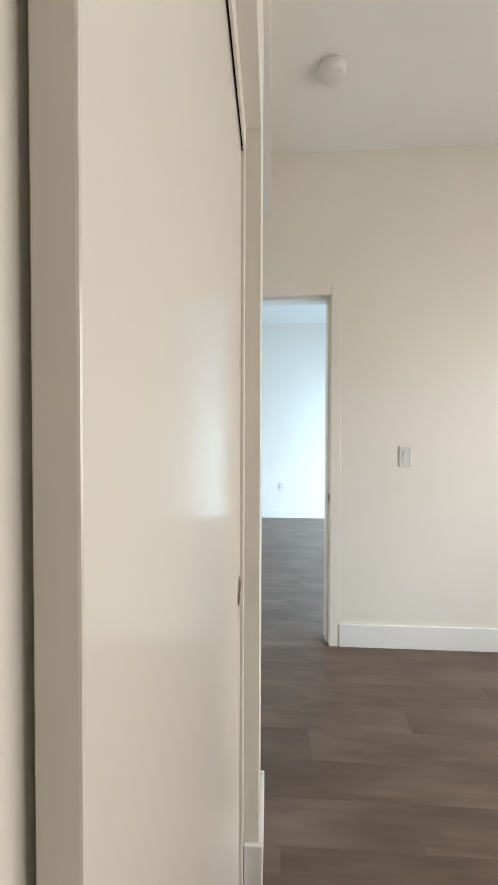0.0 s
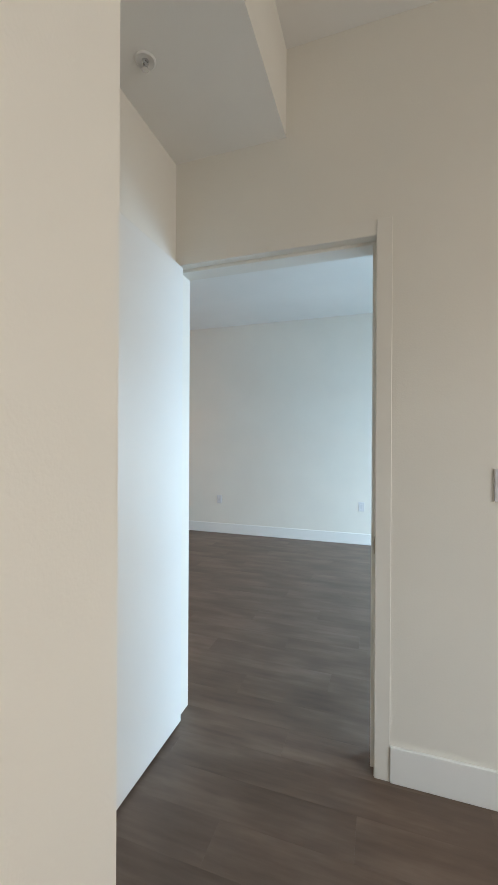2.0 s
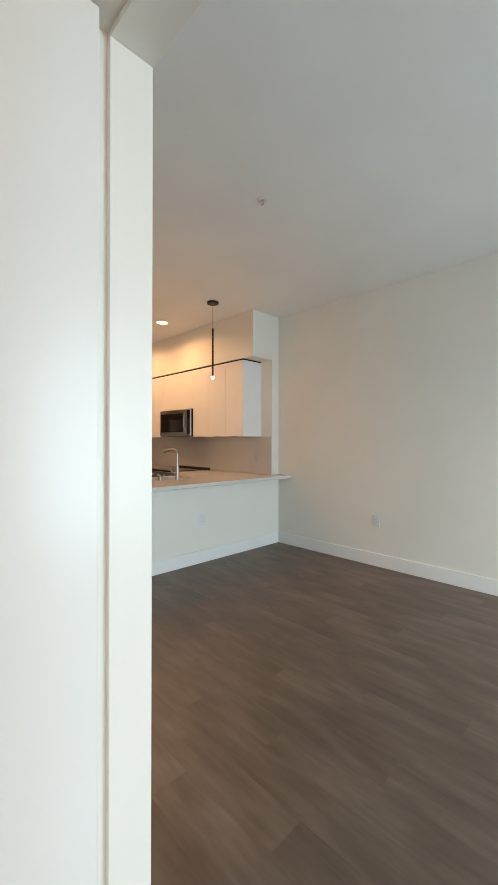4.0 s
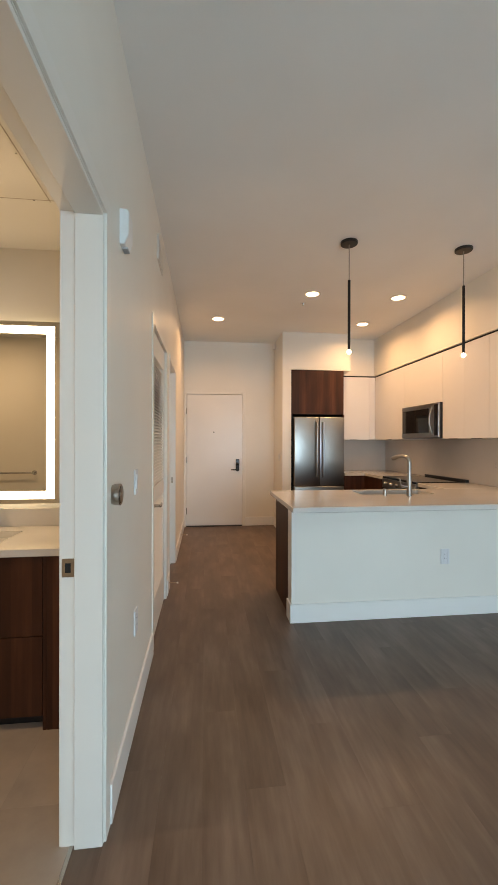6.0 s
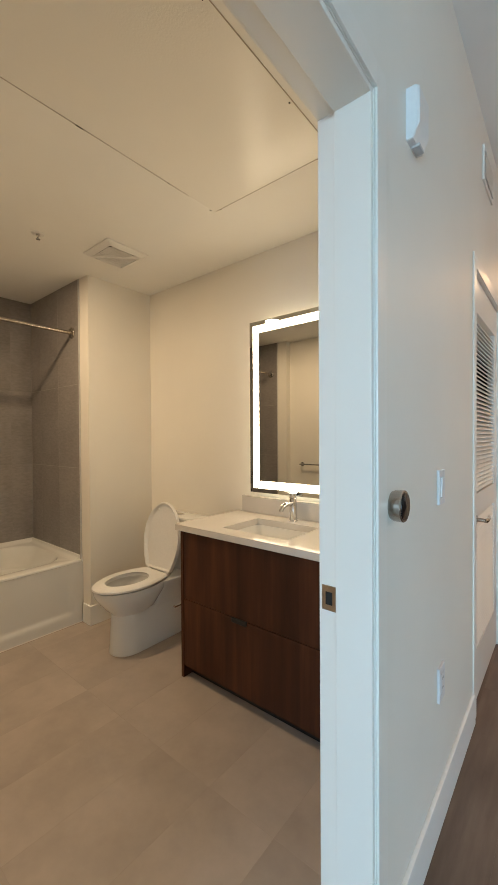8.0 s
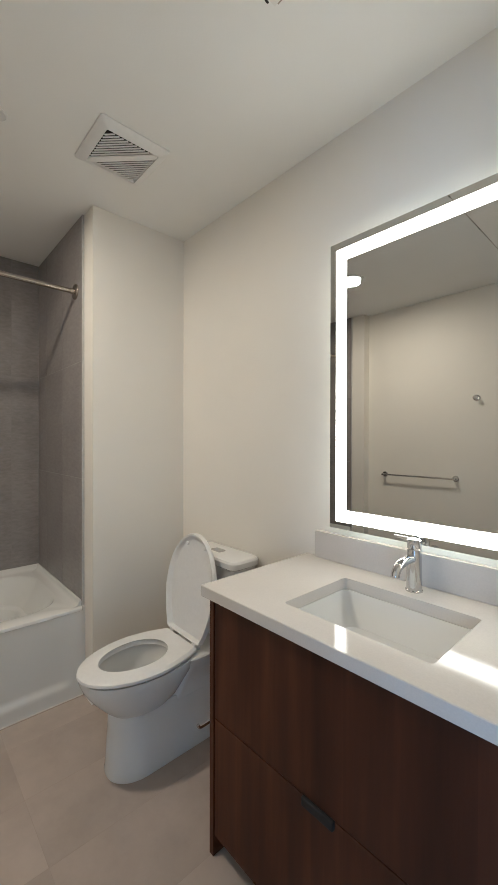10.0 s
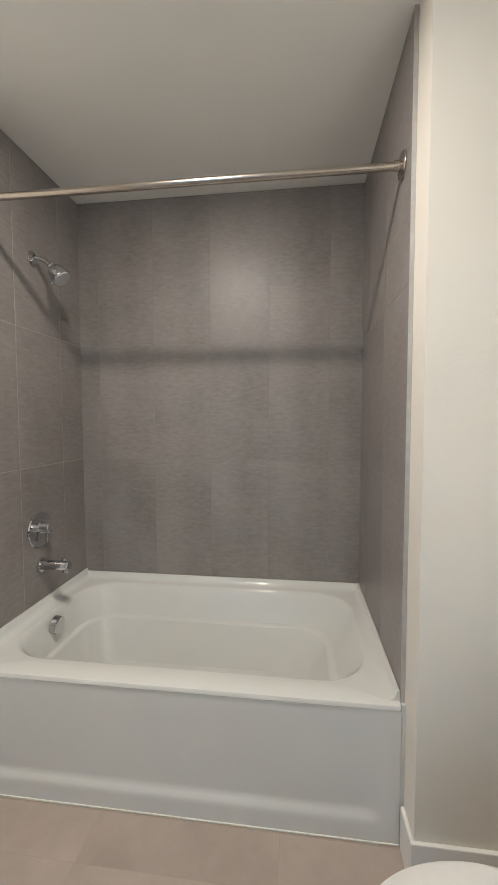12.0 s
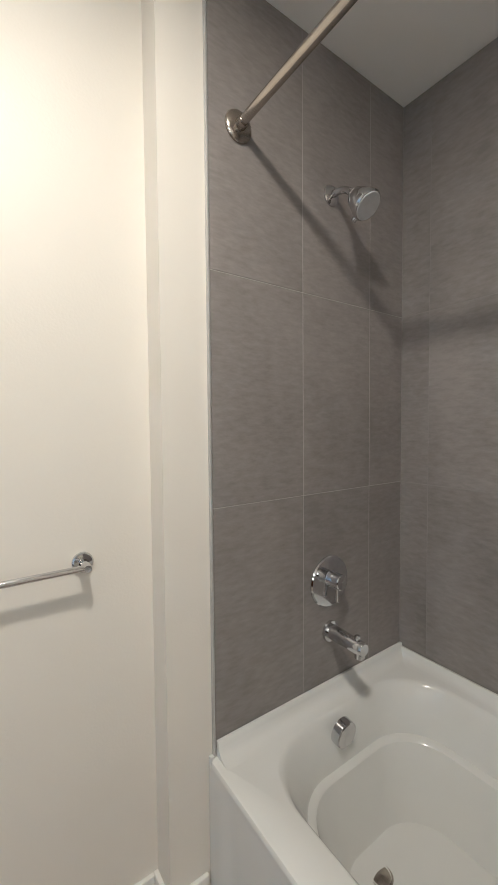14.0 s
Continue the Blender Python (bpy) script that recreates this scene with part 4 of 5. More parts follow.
# ---- bathroom ----
# tub
t = thing("bathtub", None, "white alcove bathtub with a glossy rounded basin", "bathtub")
TX0, TX1, TY0, TY1 = -3.2495, -2.408, -0.9745, 0.5345
R = lambda dx, z, e=0.0, r=0.012: rr(TX0, TX1 - dx, TY0 + e, TY1 - e, r, z, 10)
rings = [R(0.030, 0.0005), R(0.030, 0.425), R(0.003, 0.437), R(0.0, 0.440), R(0.0, 0.447), R(0.003, 0.454), R(0.010, 0.457, 0.002),
         rr(-3.19, -2.50, -0.915, 0.475, 0.18, 0.457, 10), rr(-3.185, -2.505, -0.91, 0.47, 0.18, 0.455, 10), rr(-3.178, -2.512, -0.903, 0.463, 0.18, 0.447, 10), rr(-3.172, -2.518, -0.898, 0.455, 0.18, 0.43, 10),
         rr(-3.150, -2.545, -0.878, 0.415, 0.19, 0.37, 10), rr(-3.138, -2.565, -0.874, 0.385, 0.17, 0.318, 10), rr(-3.133, -2.570, -0.871, 0.377, 0.165, 0.309, 10),
         rr(-3.117, -2.586, -0.858, 0.352, 0.155, 0.305, 10), rr(-3.110, -2.592, -0.852, 0.344, 0.15, 0.298, 10), rr(-3.075, -2.622, -0.815, 0.25, 0.16, 0.16, 10), rr(-3.045, -2.65, -0.79, 0.19, 0.14, 0.11, 10),
         rr(-2.99, -2.695, -0.74, 0.12, 0.10, 0.092, 10), rr(-2.90, -2.78, -0.65, 0.0, 0.05, 0.088, 10)]
part("shell", loft(bmesh.new(), rings), M_ACRYL, t)


def ease(a, b, v):
    k = max(0.0, min(1.0, (v - a) / (b - a)))
    return k * k * (3 - 2 * k)


# apron: a shallow panel with soft corners, proud along the foot and at both ends
bm = bmesh.new()
ny, nz = 90, 40
grid = []
for a in range(nz + 1):
    z = 0.0005 + 0.438 * a / nz
    row = []
    for b in range(ny + 1):
        y = TY0 + 0.0008 + (TY1 - TY0 - 0.0016) * b / ny
        sunk = ease(0.066, 0.104, z) * ease(TY0 + 0.05, TY0 + 0.10, y) * ease(TY1 - 0.05, TY1 - 0.10, y)
        row.append(bm.verts.new((TX1 - 0.001 - sunk * (0.002 + 0.010 * (0.4385 - z) / 0.33), y, z)))
    grid.append(row)
for lo, hi in zip(grid, grid[1:]):
    for b in range(ny):
        bm.faces.new((lo[b], lo[b + 1], hi[b + 1], hi[b]))
back = [[bm.verts.new((TX1 - 0.028, v.co.y, v.co.z)) for v in row] for row in (grid[0], grid[-1])]
for row, rear in zip((grid[0], grid[-1]), back):
    for b in range(ny):
        bm.faces.new((row[b], row[b + 1], rear[b + 1], rear[b]))
for k in (0, ny):
    bm.faces.new([r[k] for r in grid] + [back[1][k], back[0][k]])
part("apron", bm, M_ACRYL, t, "recessed front panel of the tub")
COVE = [(0.0005, 0.4546), (0.058, 0.4572), (0.040, 0.4592), (0.026, 0.465), (0.017, 0.474), (0.012, 0.486), (0.0105, 0.497), (0.008, 0.501), (0.0005, 0.501)]
for name, y0, way, tall in (("end_upstand", TY0 + 0.0008, 1, 1.0), ("end_upstand", TY1 - 0.0008, -1, 0.72)):
    bm = loft(bmesh.new(), [[(x, y0 + way * d, 0.4546 + (z - 0.4546) * (tall if z > 0.46 else 1)) for d, z in COVE] for x in (TX0 + 0.0006, TX1 - 0.0215)])
    part(name, bm, M_ACRYL, t)
bm = loft(bmesh.new(), [[(TX0 + 0.0006 + d, y, 0.4546 + (z - 0.4546) * (0.74 if z > 0.46 else 1)) for d, z in COVE] for y in (TY0 + 0.001, TY1 - 0.001)])
part("back_upstand", bm, M_ACRYL, t)
ov = part("overflow_cover", lathe(bmesh.new(), (-2.815, -0.885, 0.408), (0, 1, -0.1), [(0, 0.041), (0.012, 0.041), (0.026, 0.040), (0.029, 0.036), (0.0295, 0.0)], 32, True, False), M_CHROME, t, "round chrome overflow cover")
part("drain", lathe(bmesh.new(), (-2.81, -0.735, 0.089), (0, 0, 1), [(0, 0.035), (0.002, 0.035), (0.003, 0.031), (0.0015, 0.029), (0.003, 0.026), (0.0045, 0.0)], 28, True, False), M_NICKEL, t, "round chrome drain")
bm = box(-2.414, -2.4055, TY0 + 0.001, TY1 - 0.001, 0.0, 0.006, 0.002)
part("sealant_bead", bm, M_TRIM, t)
for y0, y1 in ((TY1 + 0.0003, 0.5468), (-0.9868, TY0 - 0.0003)):
    part("end_filler", box(-2.45, -2.412, y0, y1, 0.0005, 0.458, 0.001), M_ACRYL, t)

# shower fittings
t = thing("shower_rod", None, "brushed nickel shower curtain rod across the tub", "shower rod")
part("rod", tube(bmesh.new(), [(-2.518, -0.972, 2.128), (-2.518, -0.2, 2.127), (-2.518, 0.532, 2.126)], 0.0127, 18), M_NICKEL, t)
for yy, s in ((-0.9745, 1), (0.5345, -1)):
    part("flange", lathe(bmesh.new(), (-2.518, yy, 2.127), (0, s, 0), [(0, 0.041), (0.004, 0.041), (0.008, 0.038), (0.011, 0.030), (0.013, 0.0165), (0.03, 0.0150)], 36), M_NICKEL, t)
t = thing("wall_shower", None, "small chrome shower head on a bent arm", "shower head")
part("flange", lathe(bmesh.new(), (-2.868, -0.9745, 2.062), (0, 1, 0), [(0, 0.032), (0.004, 0.032), (0.012, 0.022), (0.014, 0.0115)], 28), M_CHROME, t)
part("arm", tube(bmesh.new(), arc((-2.868, -0.966, 2.062), (-2.868, -0.915, 2.066), (-2.862, -0.884, 2.024), 8), 0.0105, 14), M_CHROME, t)
HA, HO = Vector((-0.06, 0.67, -0.73)).normalized(), Vector((-2.861, -0.886, 2.027))
part("head", lathe(bmesh.new(), HO, HA, [(0, 0.012), (0.008, 0.017), (0.016, 0.015), (0.020, 0.024), (0.026, 0.030), (0.058, 0.039), (0.061, 0.0385), (0.064, 0.042), (0.078, 0.044), (0.084, 0.041)], 36), M_CHROME, t)
part("spray_face", lathe(bmesh.new(), HO + HA * 0.0835, HA, [(0, 0.040), (0.003, 0.037), (0.0035, 0.0)], 28, True, False), plain("grey_nozzle", (0.5, 0.5, 0.51), 0.35), t)
part("spray_knob", lathe(bmesh.new(), HO + HA * 0.062 + Vector((0.0, -0.02, -0.022)), (0.1, -0.6, -0.6), [(0, 0.006), (0.012, 0.006), (0.014, 0.0085), (0.022, 0.0085), (0.024, 0.006)], 16), M_CHROME, t)
t = thing("shower_valve", None, "round chrome shower valve plate with a lever", "shower valve")
part("plate", lathe(bmesh.new(), (-2.860, -0.9745, 0.832), (0, 1, 0), [(0, 0.084), (0.003, 0.084), (0.007, 0.080), (0.010, 0.0)], 48, True, False), M_CHROME, t)
part("hub", lathe(bmesh.new(), (-2.860, -0.966, 0.843), (0, 1, 0), [(0, 0.027), (0.004, 0.025), (0.046, 0.025), (0.049, 0.022), (0.0455, 0.0)], 28, True, False), M_CHROME, t)
part("lever", box(-2.866, -2.854, -0.945, -0.934, 0.772, 0.835, 0.004, 3), M_CHROME, t)
t = thing("tub_spout", None, "chrome tub spout with a diverter knob", "tub spout")
part("body", tube(bmesh.new(), [(-2.862, -0.974, 0.666), (-2.862, -0.965, 0.666), (-2.862, -0.9645, 0.666), (-2.860, -0.90, 0.667), (-2.858, -0.835, 0.667), (-2.858, -0.83, 0.667)], [0.034, 0.033, 0.024, 0.0225, 0.0215, 0.018], 24), M_CHROME, t)
part("outlet", lathe(bmesh.new(), (-2.856, -0.847, 0.66), (0, 0, -1), [(0, 0.015), (0.022, 0.015), (0.024, 0.012)], 20), M_CHROME, t)
part("diverter_knob", lathe(bmesh.new(), (-2.856, -0.855, 0.682), (0, 0, 1), [(0, 0.005), (0.01, 0.005), (0.011, 0.009), (0.02, 0.009), (0.022, 0.006)], 16), M_CHROME, t)

# toilet
CXT = -1.836
t = thing("toilet", None, "white two-piece skirted toilet with its lid raised", "toilet")


def seat_ring(y0, y1, h, z, back=0.74, n=28):
    """A seat outline: long round front, sides drawn in to a straight back."""
    ym = y0 + (y1 - y0) * 0.56
    half = []
    for k in range(n + 1):
        a = math.pi / 2 * k / n
        half.append((h * math.sin(a), ym - (ym - y0) * math.cos(a)))
    for k in range(1, 13):
        v = k / 12
        half.append((h * (1 - (1 - back) * v ** 1.8), ym + (y1 - 0.016 - ym) * v))
    for k in range(1, 5):
        a = math.pi / 2 * k / 4
        half.append((h * back - 0.016 * (1 - math.cos(a)), y1 - 0.016 + 0.016 * math.sin(a)))
    return [(CXT + x, y, z) for x, y in half] + [(CXT - x, y, z) for x, y in reversed(half[1:])]


bm = bmesh.new()
loft(bm, [egg(CXT, 0.424, 1.0, 0.107, 0.0005, blunt=0.22, sq=0.3), egg(CXT, 0.423, 1.0, 0.108, 0.012, blunt=0.22, sq=0.3), egg(CXT, 0.428, 1.0, 0.104, 0.045, blunt=0.22, sq=0.3), egg(CXT, 0.432, 1.0, 0.101, 0.14, blunt=0.22, sq=0.3),
          egg(CXT, 0.436, 1.0, 0.101, 0.18, blunt=0.22, sq=0.3), egg(CXT, 0.438, 1.0, 0.1025, 0.235, blunt=0.22, sq=0.3), egg(CXT, 0.450, 1.0, 0.097, 0.2555, blunt=0.22, sq=0.3)])
part("pedestal", bm, M_PORC, t)
bm = loft(bmesh.new(), [rr(CXT - 0.099, CXT + 0.099, 0.60, 0.999, 0.04, 0.18), rr(CXT - 0.100, CXT + 0.100, 0.635, 0.999, 0.04, 0.215), rr(CXT - 0.104, CXT + 0.104, 0.685, 1.0, 0.04, 0.28), rr(CXT - 0.115, CXT + 0.115, 0.705, 1.02, 0.045, 0.34), rr(CXT - 0.150, CXT + 0.150, 0.70, 1.04, 0.05, 0.385), rr(CXT - 0.155, CXT + 0.155, 0.70, 1.045, 0.05, 0.405), rr(CXT - 0.150, CXT + 0.150, 0.705, 1.04, 0.045, 0.411)])
part("rear_deck", bm, M_PORC, t)
bm = bmesh.new()
loft(bm, [egg(CXT, 0.46, 0.66, 0.080, 0.195, blunt=0.5, sq=1), egg(CXT, 0.447, 0.70, 0.094, 0.236, blunt=0.5, sq=1), egg(CXT, 0.412, 0.735, 0.120, 0.268, blunt=0.5, sq=0.95), egg(CXT, 0.368, 0.765, 0.146, 0.318, blunt=0.5, sq=0.9), egg(CXT, 0.337, 0.79, 0.164, 0.362, blunt=0.52, sq=0.85), egg(CXT, 0.324, 0.80, 0.1705, 0.395, blunt=0.53, sq=0.8), egg(CXT, 0.327, 0.80, 0.169, 0.411, blunt=0.53, sq=0.8),
          egg(CXT, 0.375, 0.69, 0.122, 0.414, blunt=0.55, sq=0.9), egg(CXT, 0.372, 0.69, 0.125, 0.395, blunt=0.55, sq=0.9), egg(CXT, 0.39, 0.675, 0.113, 0.33, blunt=0.55, sq=0.9), egg(CXT, 0.43, 0.64, 0.085, 0.26, blunt=0.55, sq=0.9), egg(CXT, 0.47, 0.61, 0.055, 0.225, blunt=0.55), egg(CXT, 0.50, 0.59, 0.03, 0.20, blunt=0.55)])
part("bowl", bm, M_PORC, t)
part("water", loft(bmesh.new(), [egg(CXT, 0.425, 0.645, 0.088, 0.262, blunt=0.55, sq=0.9), egg(CXT, 0.43, 0.64, 0.084, 0.2625, blunt=0.55, sq=0.9)]), M_WATER, t)
bm = bmesh.new()
o = [(0.322, 0.766, 0.168), (0.315, 0.770, 0.174), (0.317, 0.770, 0.173), (0.333, 0.762, 0.160)]
inn = [(0.396, 0.684, 0.106), (0.388, 0.692, 0.112), (0.388, 0.692, 0.112), (0.392, 0.688, 0.109)]


def hole_ring(y0, y1, h, z):
    m = len(seat_ring(0, 1, 1, 0))
    ring = []
    for k in range(m):
        a = math.tau * k / m
        ym = y0 + (y1 - y0) * 0.56
        ring.append((CXT + h * math.sin(a), ym - (ym - y0 if math.cos(a) > 0 else y1 - ym) * math.cos(a), z))
    return ring


loft(bm, [seat_ring(a, b, h, z) for (a, b, h), z in zip(o, (0.416, 0.421, 0.430, 0.439))] + [hole_ring(a, b, h, z) for (a, b, h), z in zip(inn, (0.440, 0.434, 0.424, 0.416))] + [seat_ring(*o[0], 0.416)], False, False)
part("seat", bm, M_PLAST, t)
bm = bmesh.new()
L0 = Matrix.Translation((0, 0.779, 0.430)) @ Matrix.Rotation(radians(-98.5), 4, 'X')


def lid_ring(y0, y1, h, z):
    return [L0 @ Vector((x, y - 0.785, z)) for x, y, _ in seat_ring(y0, y1, h, 0, 0.72)]


loft(bm, [lid_ring(0.43, 0.74, 0.10, 0.011), lid_ring(0.352, 0.762, 0.158, 0.010), lid_ring(0.343, 0.765, 0.164, 0.006), lid_ring(0.331, 0.770, 0.176, -0.008), lid_ring(0.322, 0.774, 0.183, -0.010), lid_ring(0.318, 0.776, 0.188, 0.001), lid_ring(0.319, 0.776, 0.187, 0.012), lid_ring(0.34, 0.768, 0.170, 0.019), lid_ring(0.42, 0.74, 0.11, 0.021)])
part("lid", bm, M_PLAST, t)
for dx in (-0.09, 0.09):
    part("hinge", box(CXT + dx - 0.016, CXT + dx + 0.016, 0.768, 0.80, 0.412, 0.440, 0.006, 3), M_PLAST, t)
for dx in (-0.07, 0.07):
    c = L0 @ Vector((CXT + dx, 0.375 - 0.785, 0.004))
    part("bumper", lathe(bmesh.new(), c + Vector((0, 0.008, 0)), (0, -1, 0.1), [(0, 0.009), (0.006, 0.009), (0.008, 0.006)], 16), M_PLAST, t)
bm = bmesh.new()
loft(bm, [rr(CXT - 0.165, CXT + 0.165, 0.93, 1.06, 0.03, 0.40), rr(CXT - 0.17, CXT + 0.17, 0.925, 1.065, 0.03, 0.45), rr(CXT - 0.19, CXT + 0.19, 0.915, 1.068, 0.032, 0.73), rr(CXT - 0.19, CXT + 0.19, 0.915, 1.068, 0.032, 0.743)])
part("tank", bm, M_PORC, t)
bm = bmesh.new()
loft(bm, [rr(CXT - 0.192, CXT + 0.192, 0.912, 1.07, 0.03, 0.744), rr(CXT - 0.207, CXT + 0.207, 0.90, 1.074, 0.04, 0.752), rr(CXT - 0.208, CXT + 0.208, 0.899, 1.074, 0.04, 0.776), rr(CXT - 0.20, CXT + 0.20, 0.906, 1.07, 0.036, 0.785), rr(CXT - 0.18, CXT + 0.18, 0.925, 1.055, 0.02, 0.787)])
part("tank_lid", bm, M_PORC, t)
part("flush_button", loft(bmesh.new(), [rr(CXT - 0.045, CXT + 0.03, 0.962, 1.006, 0.010, 0.7871), rr(CXT - 0.045, CXT + 0.03, 0.962, 1.006, 0.010, 0.790), rr(CXT - 0.041, CXT + 0.026, 0.966, 1.002, 0.008, 0.7915)]), M_CHROME, t, "oval chrome flush button")
part("supply_hose", tube(bmesh.new(), [(CXT + 0.15, 1.079, 0.20), (CXT + 0.16, 1.0, 0.20), (CXT + 0.17, 0.95, 0.195), (CXT + 0.165, 0.93, 0.23), (CXT + 0.15, 0.93, 0.40)], 0.006, 10), M_CHROME, t)

# vanity
VX0, VX1, VY = -1.335, -0.42, 0.56
t = thing("vanity_cabinet", None, "dark walnut vanity with two wide drawers", "vanity")
part("side_panel", box(VX0 - 0.001, VX0 + 0.018, VY - 0.004, 1.079, 0.0005, 0.824, 0.001), M_WALNUT, t)
part("side_panel", box(VX1 + 0.0, VX1 + 0.018, VY, 1.079, 0.0005, 0.824, 0.001), M_WALNUT, t)
part("filler_panel", box(VX1 + 0.0185, WB - 0.001, VY, VY + 0.02, 0.0005, 0.824, 0.001), M_WALNUT, t)
part("body", box(VX0 + 0.0185, VX1 - 0.0005, VY + 0.02, 1.079, 0.075, 0.70), M_WALNUT, t)
part("toe_board", box(VX0 + 0.0185, VX1 - 0.0005, VY + 0.06, VY + 0.07, 0.0005, 0.0745), M_BLACK, t)
d1 = part("drawer", box(VX0 + 0.02, VX1 - 0.002, VY, VY + 0.0195, 0.445, 0.820, 0.0015), M_WALNUT, t)
d2 = part("drawer", box(VX0 + 0.02, VX1 - 0.002, VY, VY + 0.0195, 0.068, 0.441, 0.0015), M_WALNUT, t)
part("finger_pull", box(-0.953, -0.858, VY - 0.010, VY + 0.004, 0.422, 0.4445, 0.004, 3), M_DARK, d2, "small black edge pull")

t = tagged(new("bathroom_worktop"), "pale quartz vanity top with an upstand and basin cut-out", "worktop")
BX0, BX1, BY0, BY1 = -1.088, -0.668, 0.635, 0.942
VZ0, VZ1 = 0.8245, 0.86
bm = bmesh.new()
cx0, cx1, cy0, cy1 = -1.362, WB - 0.0015, 0.538, 1.079
loft(bm, [rr(BX0, BX1, BY0, BY1, 0.012, VZ0, 4), rr(cx0 + 0.002, cx1, cy0 + 0.002, cy1, 0.003, VZ0, 4), rr(cx0, cx1, cy0, cy1, 0.003, VZ0 + 0.002, 4), rr(cx0, cx1, cy0, cy1, 0.003, VZ1 - 0.002, 4),
          rr(cx0 + 0.002, cx1, cy0 + 0.002, cy1, 0.003, VZ1, 4), rr(BX0, BX1, BY0, BY1, 0.012, VZ1, 4), rr(BX0, BX1, BY0, BY1, 0.012, VZ0, 4)], False, False)
part("slab", bm, M_QUARTZ, t)
part("upstand", box(-1.31, cx1, 1.06, 1.0795, VZ1 + 0.0003, 0.965, 0.0015), M_SPLASH, t)
t = thing("basin", None, "white rectangular undermount basin", "basin")
bm = bmesh.new()
loft(bm, [rr(BX0 - 0.02, BX1 + 0.02, BY0 - 0.02, BY1 + 0.02, 0.03, VZ0 - 0.0005), rr(BX0 + 0.002, BX1 - 0.002, BY0 + 0.002, BY1 - 0.002, 0.03, VZ0 - 0.001), rr(BX0 + 0.012, BX1 - 0.012, BY0 + 0.01, BY1 - 0.01, 0.035, 0.78),
          rr(BX0 + 0.04, BX1 - 0.04, BY0 + 0.03, BY1 - 0.03, 0.05, 0.725), rr(BX0 + 0.08, BX1 - 0.08, BY0 + 0.07, BY1 - 0.07, 0.05, 0.712)], False, True)
part("bowl", bm, M_PORC, t)
part("drain", lathe(bmesh.new(), (-0.878, 0.79, 0.7125), (0, 0, 1), [(0, 0.026), (0.003, 0.026), (0.005, 0.02), (0.003, 0.017), (0.008, 0.014), (0.009, 0.0)], 24, True, False), M_CHROME, t)
t = thing("basin_faucet", None, "chrome single-hole basin faucet with a top lever", "faucet")
fx, fy = -0.878, 1.005
part("body", lathe(bmesh.new(), (fx, fy, VZ1), (0, 0, 1), [(0, 0.026), (0.004, 0.026), (0.006, 0.0235), (0.13, 0.0215), (0.132, 0.0205), (0.134, 0.0215), (0.158, 0.021), (0.161, 0.018), (0.1615, 0.0)], 32, True, False), M_CHROME, t)
part("spout", tube(bmesh.new(), [(fx, fy - 0.01, 0.962), (fx, fy - 0.05, 0.964), *arc((fx, fy - 0.07, 0.963), (fx, fy - 0.115, 0.962), (fx, fy - 0.122, 0.93), 6)], [0.013, 0.0135, 0.0135, 0.0135, 0.0135, 0.0135, 0.013, 0.0125, 0.012], 16), M_CHROME, t)
part("lever", tube(bmesh.new(), [(fx, fy, 1.015), (fx - 0.02, fy, 1.018), (fx - 0.062, fy - 0.004, 1.020)], [0.006, 0.005, 0.0042], 12), M_CHROME, t)

t = thing("paper_holder", None, "slim chrome toilet paper holder on the vanity side", "paper holder")
part("rose", lathe(bmesh.new(), (VX0 + 0.0005, 0.66, 0.385), (-1, 0, 0), [(0, 0.018), (0.005, 0.018), (0.007, 0.015)], 24), M_CHROME, t)
part("rod", tube(bmesh.new(), [(VX0 - 0.007, 0.66, 0.385), (VX0 - 0.036, 0.66, 0.384), *arc((VX0 - 0.042, 0.658, 0.384), (VX0 - 0.047, 0.657, 0.384), (VX0 - 0.047, 0.645, 0.383), 5), (VX0 - 0.047, 0.57, 0.381), *arc((VX0 - 0.047, 0.556, 0.381), (VX0 - 0.047, 0.546, 0.381), (VX0 - 0.048, 0.543, 0.392), 5)], 0.0055, 12), M_CHROME, t)

# lit mirror
MX0, MX1, MZ0, MZ1, MY = -1.217, -0.515, 0.998, 2.062, 1.034
t = thing("lit_mirror", None, "tall backlit mirror with a glowing white border", "mirror")
b0, b1 = 0.026, 0.072
bm = bmesh.new()


def xz_ring(d, y):
    return [(MX0 + d, y, MZ0 + d), (MX1 - d, y, MZ0 + d), (MX1 - d, y, MZ1 - d), (MX0 + d, y, MZ1 - d)]


loft(bm, [xz_ring(0.0, MY), xz_ring(b0, MY)], False, False)
part("mirror_edge", bm, M_MIRROR, t, "silvered outer edge", smooth=False)
bm = loft(bmesh.new(), [xz_ring(b0, MY), xz_ring(b1, MY)], False, False)
part("light_band", bm, M_LED, t, "glowing frosted border", smooth=False)
bm = loft(bmesh.new(), [xz_ring(b1, MY), xz_ring(b1 + 0.02, MY)], False, True)
part("mirror_glass", bm, M_MIRROR, t, "silvered mirror glass", smooth=False)
bm = loft(bmesh.new(), [xz_ring(0.0, MY), xz_ring(0.0, MY + 0.005), xz_ring(0.03, MY + 0.006)], False, True)
part("glass_edge", bm, plain("glass_edge", (0.45, 0.52, 0.5), 0.15), t, "pale green glass edge", smooth=False)
part("housing", box(MX0 + 0.06, MX1 - 0.06, MY + 0.0065, 1.0795, MZ0 + 0.06, MZ1 - 0.06, 0.002), M_PLAST, t)
bm = bmesh.new()
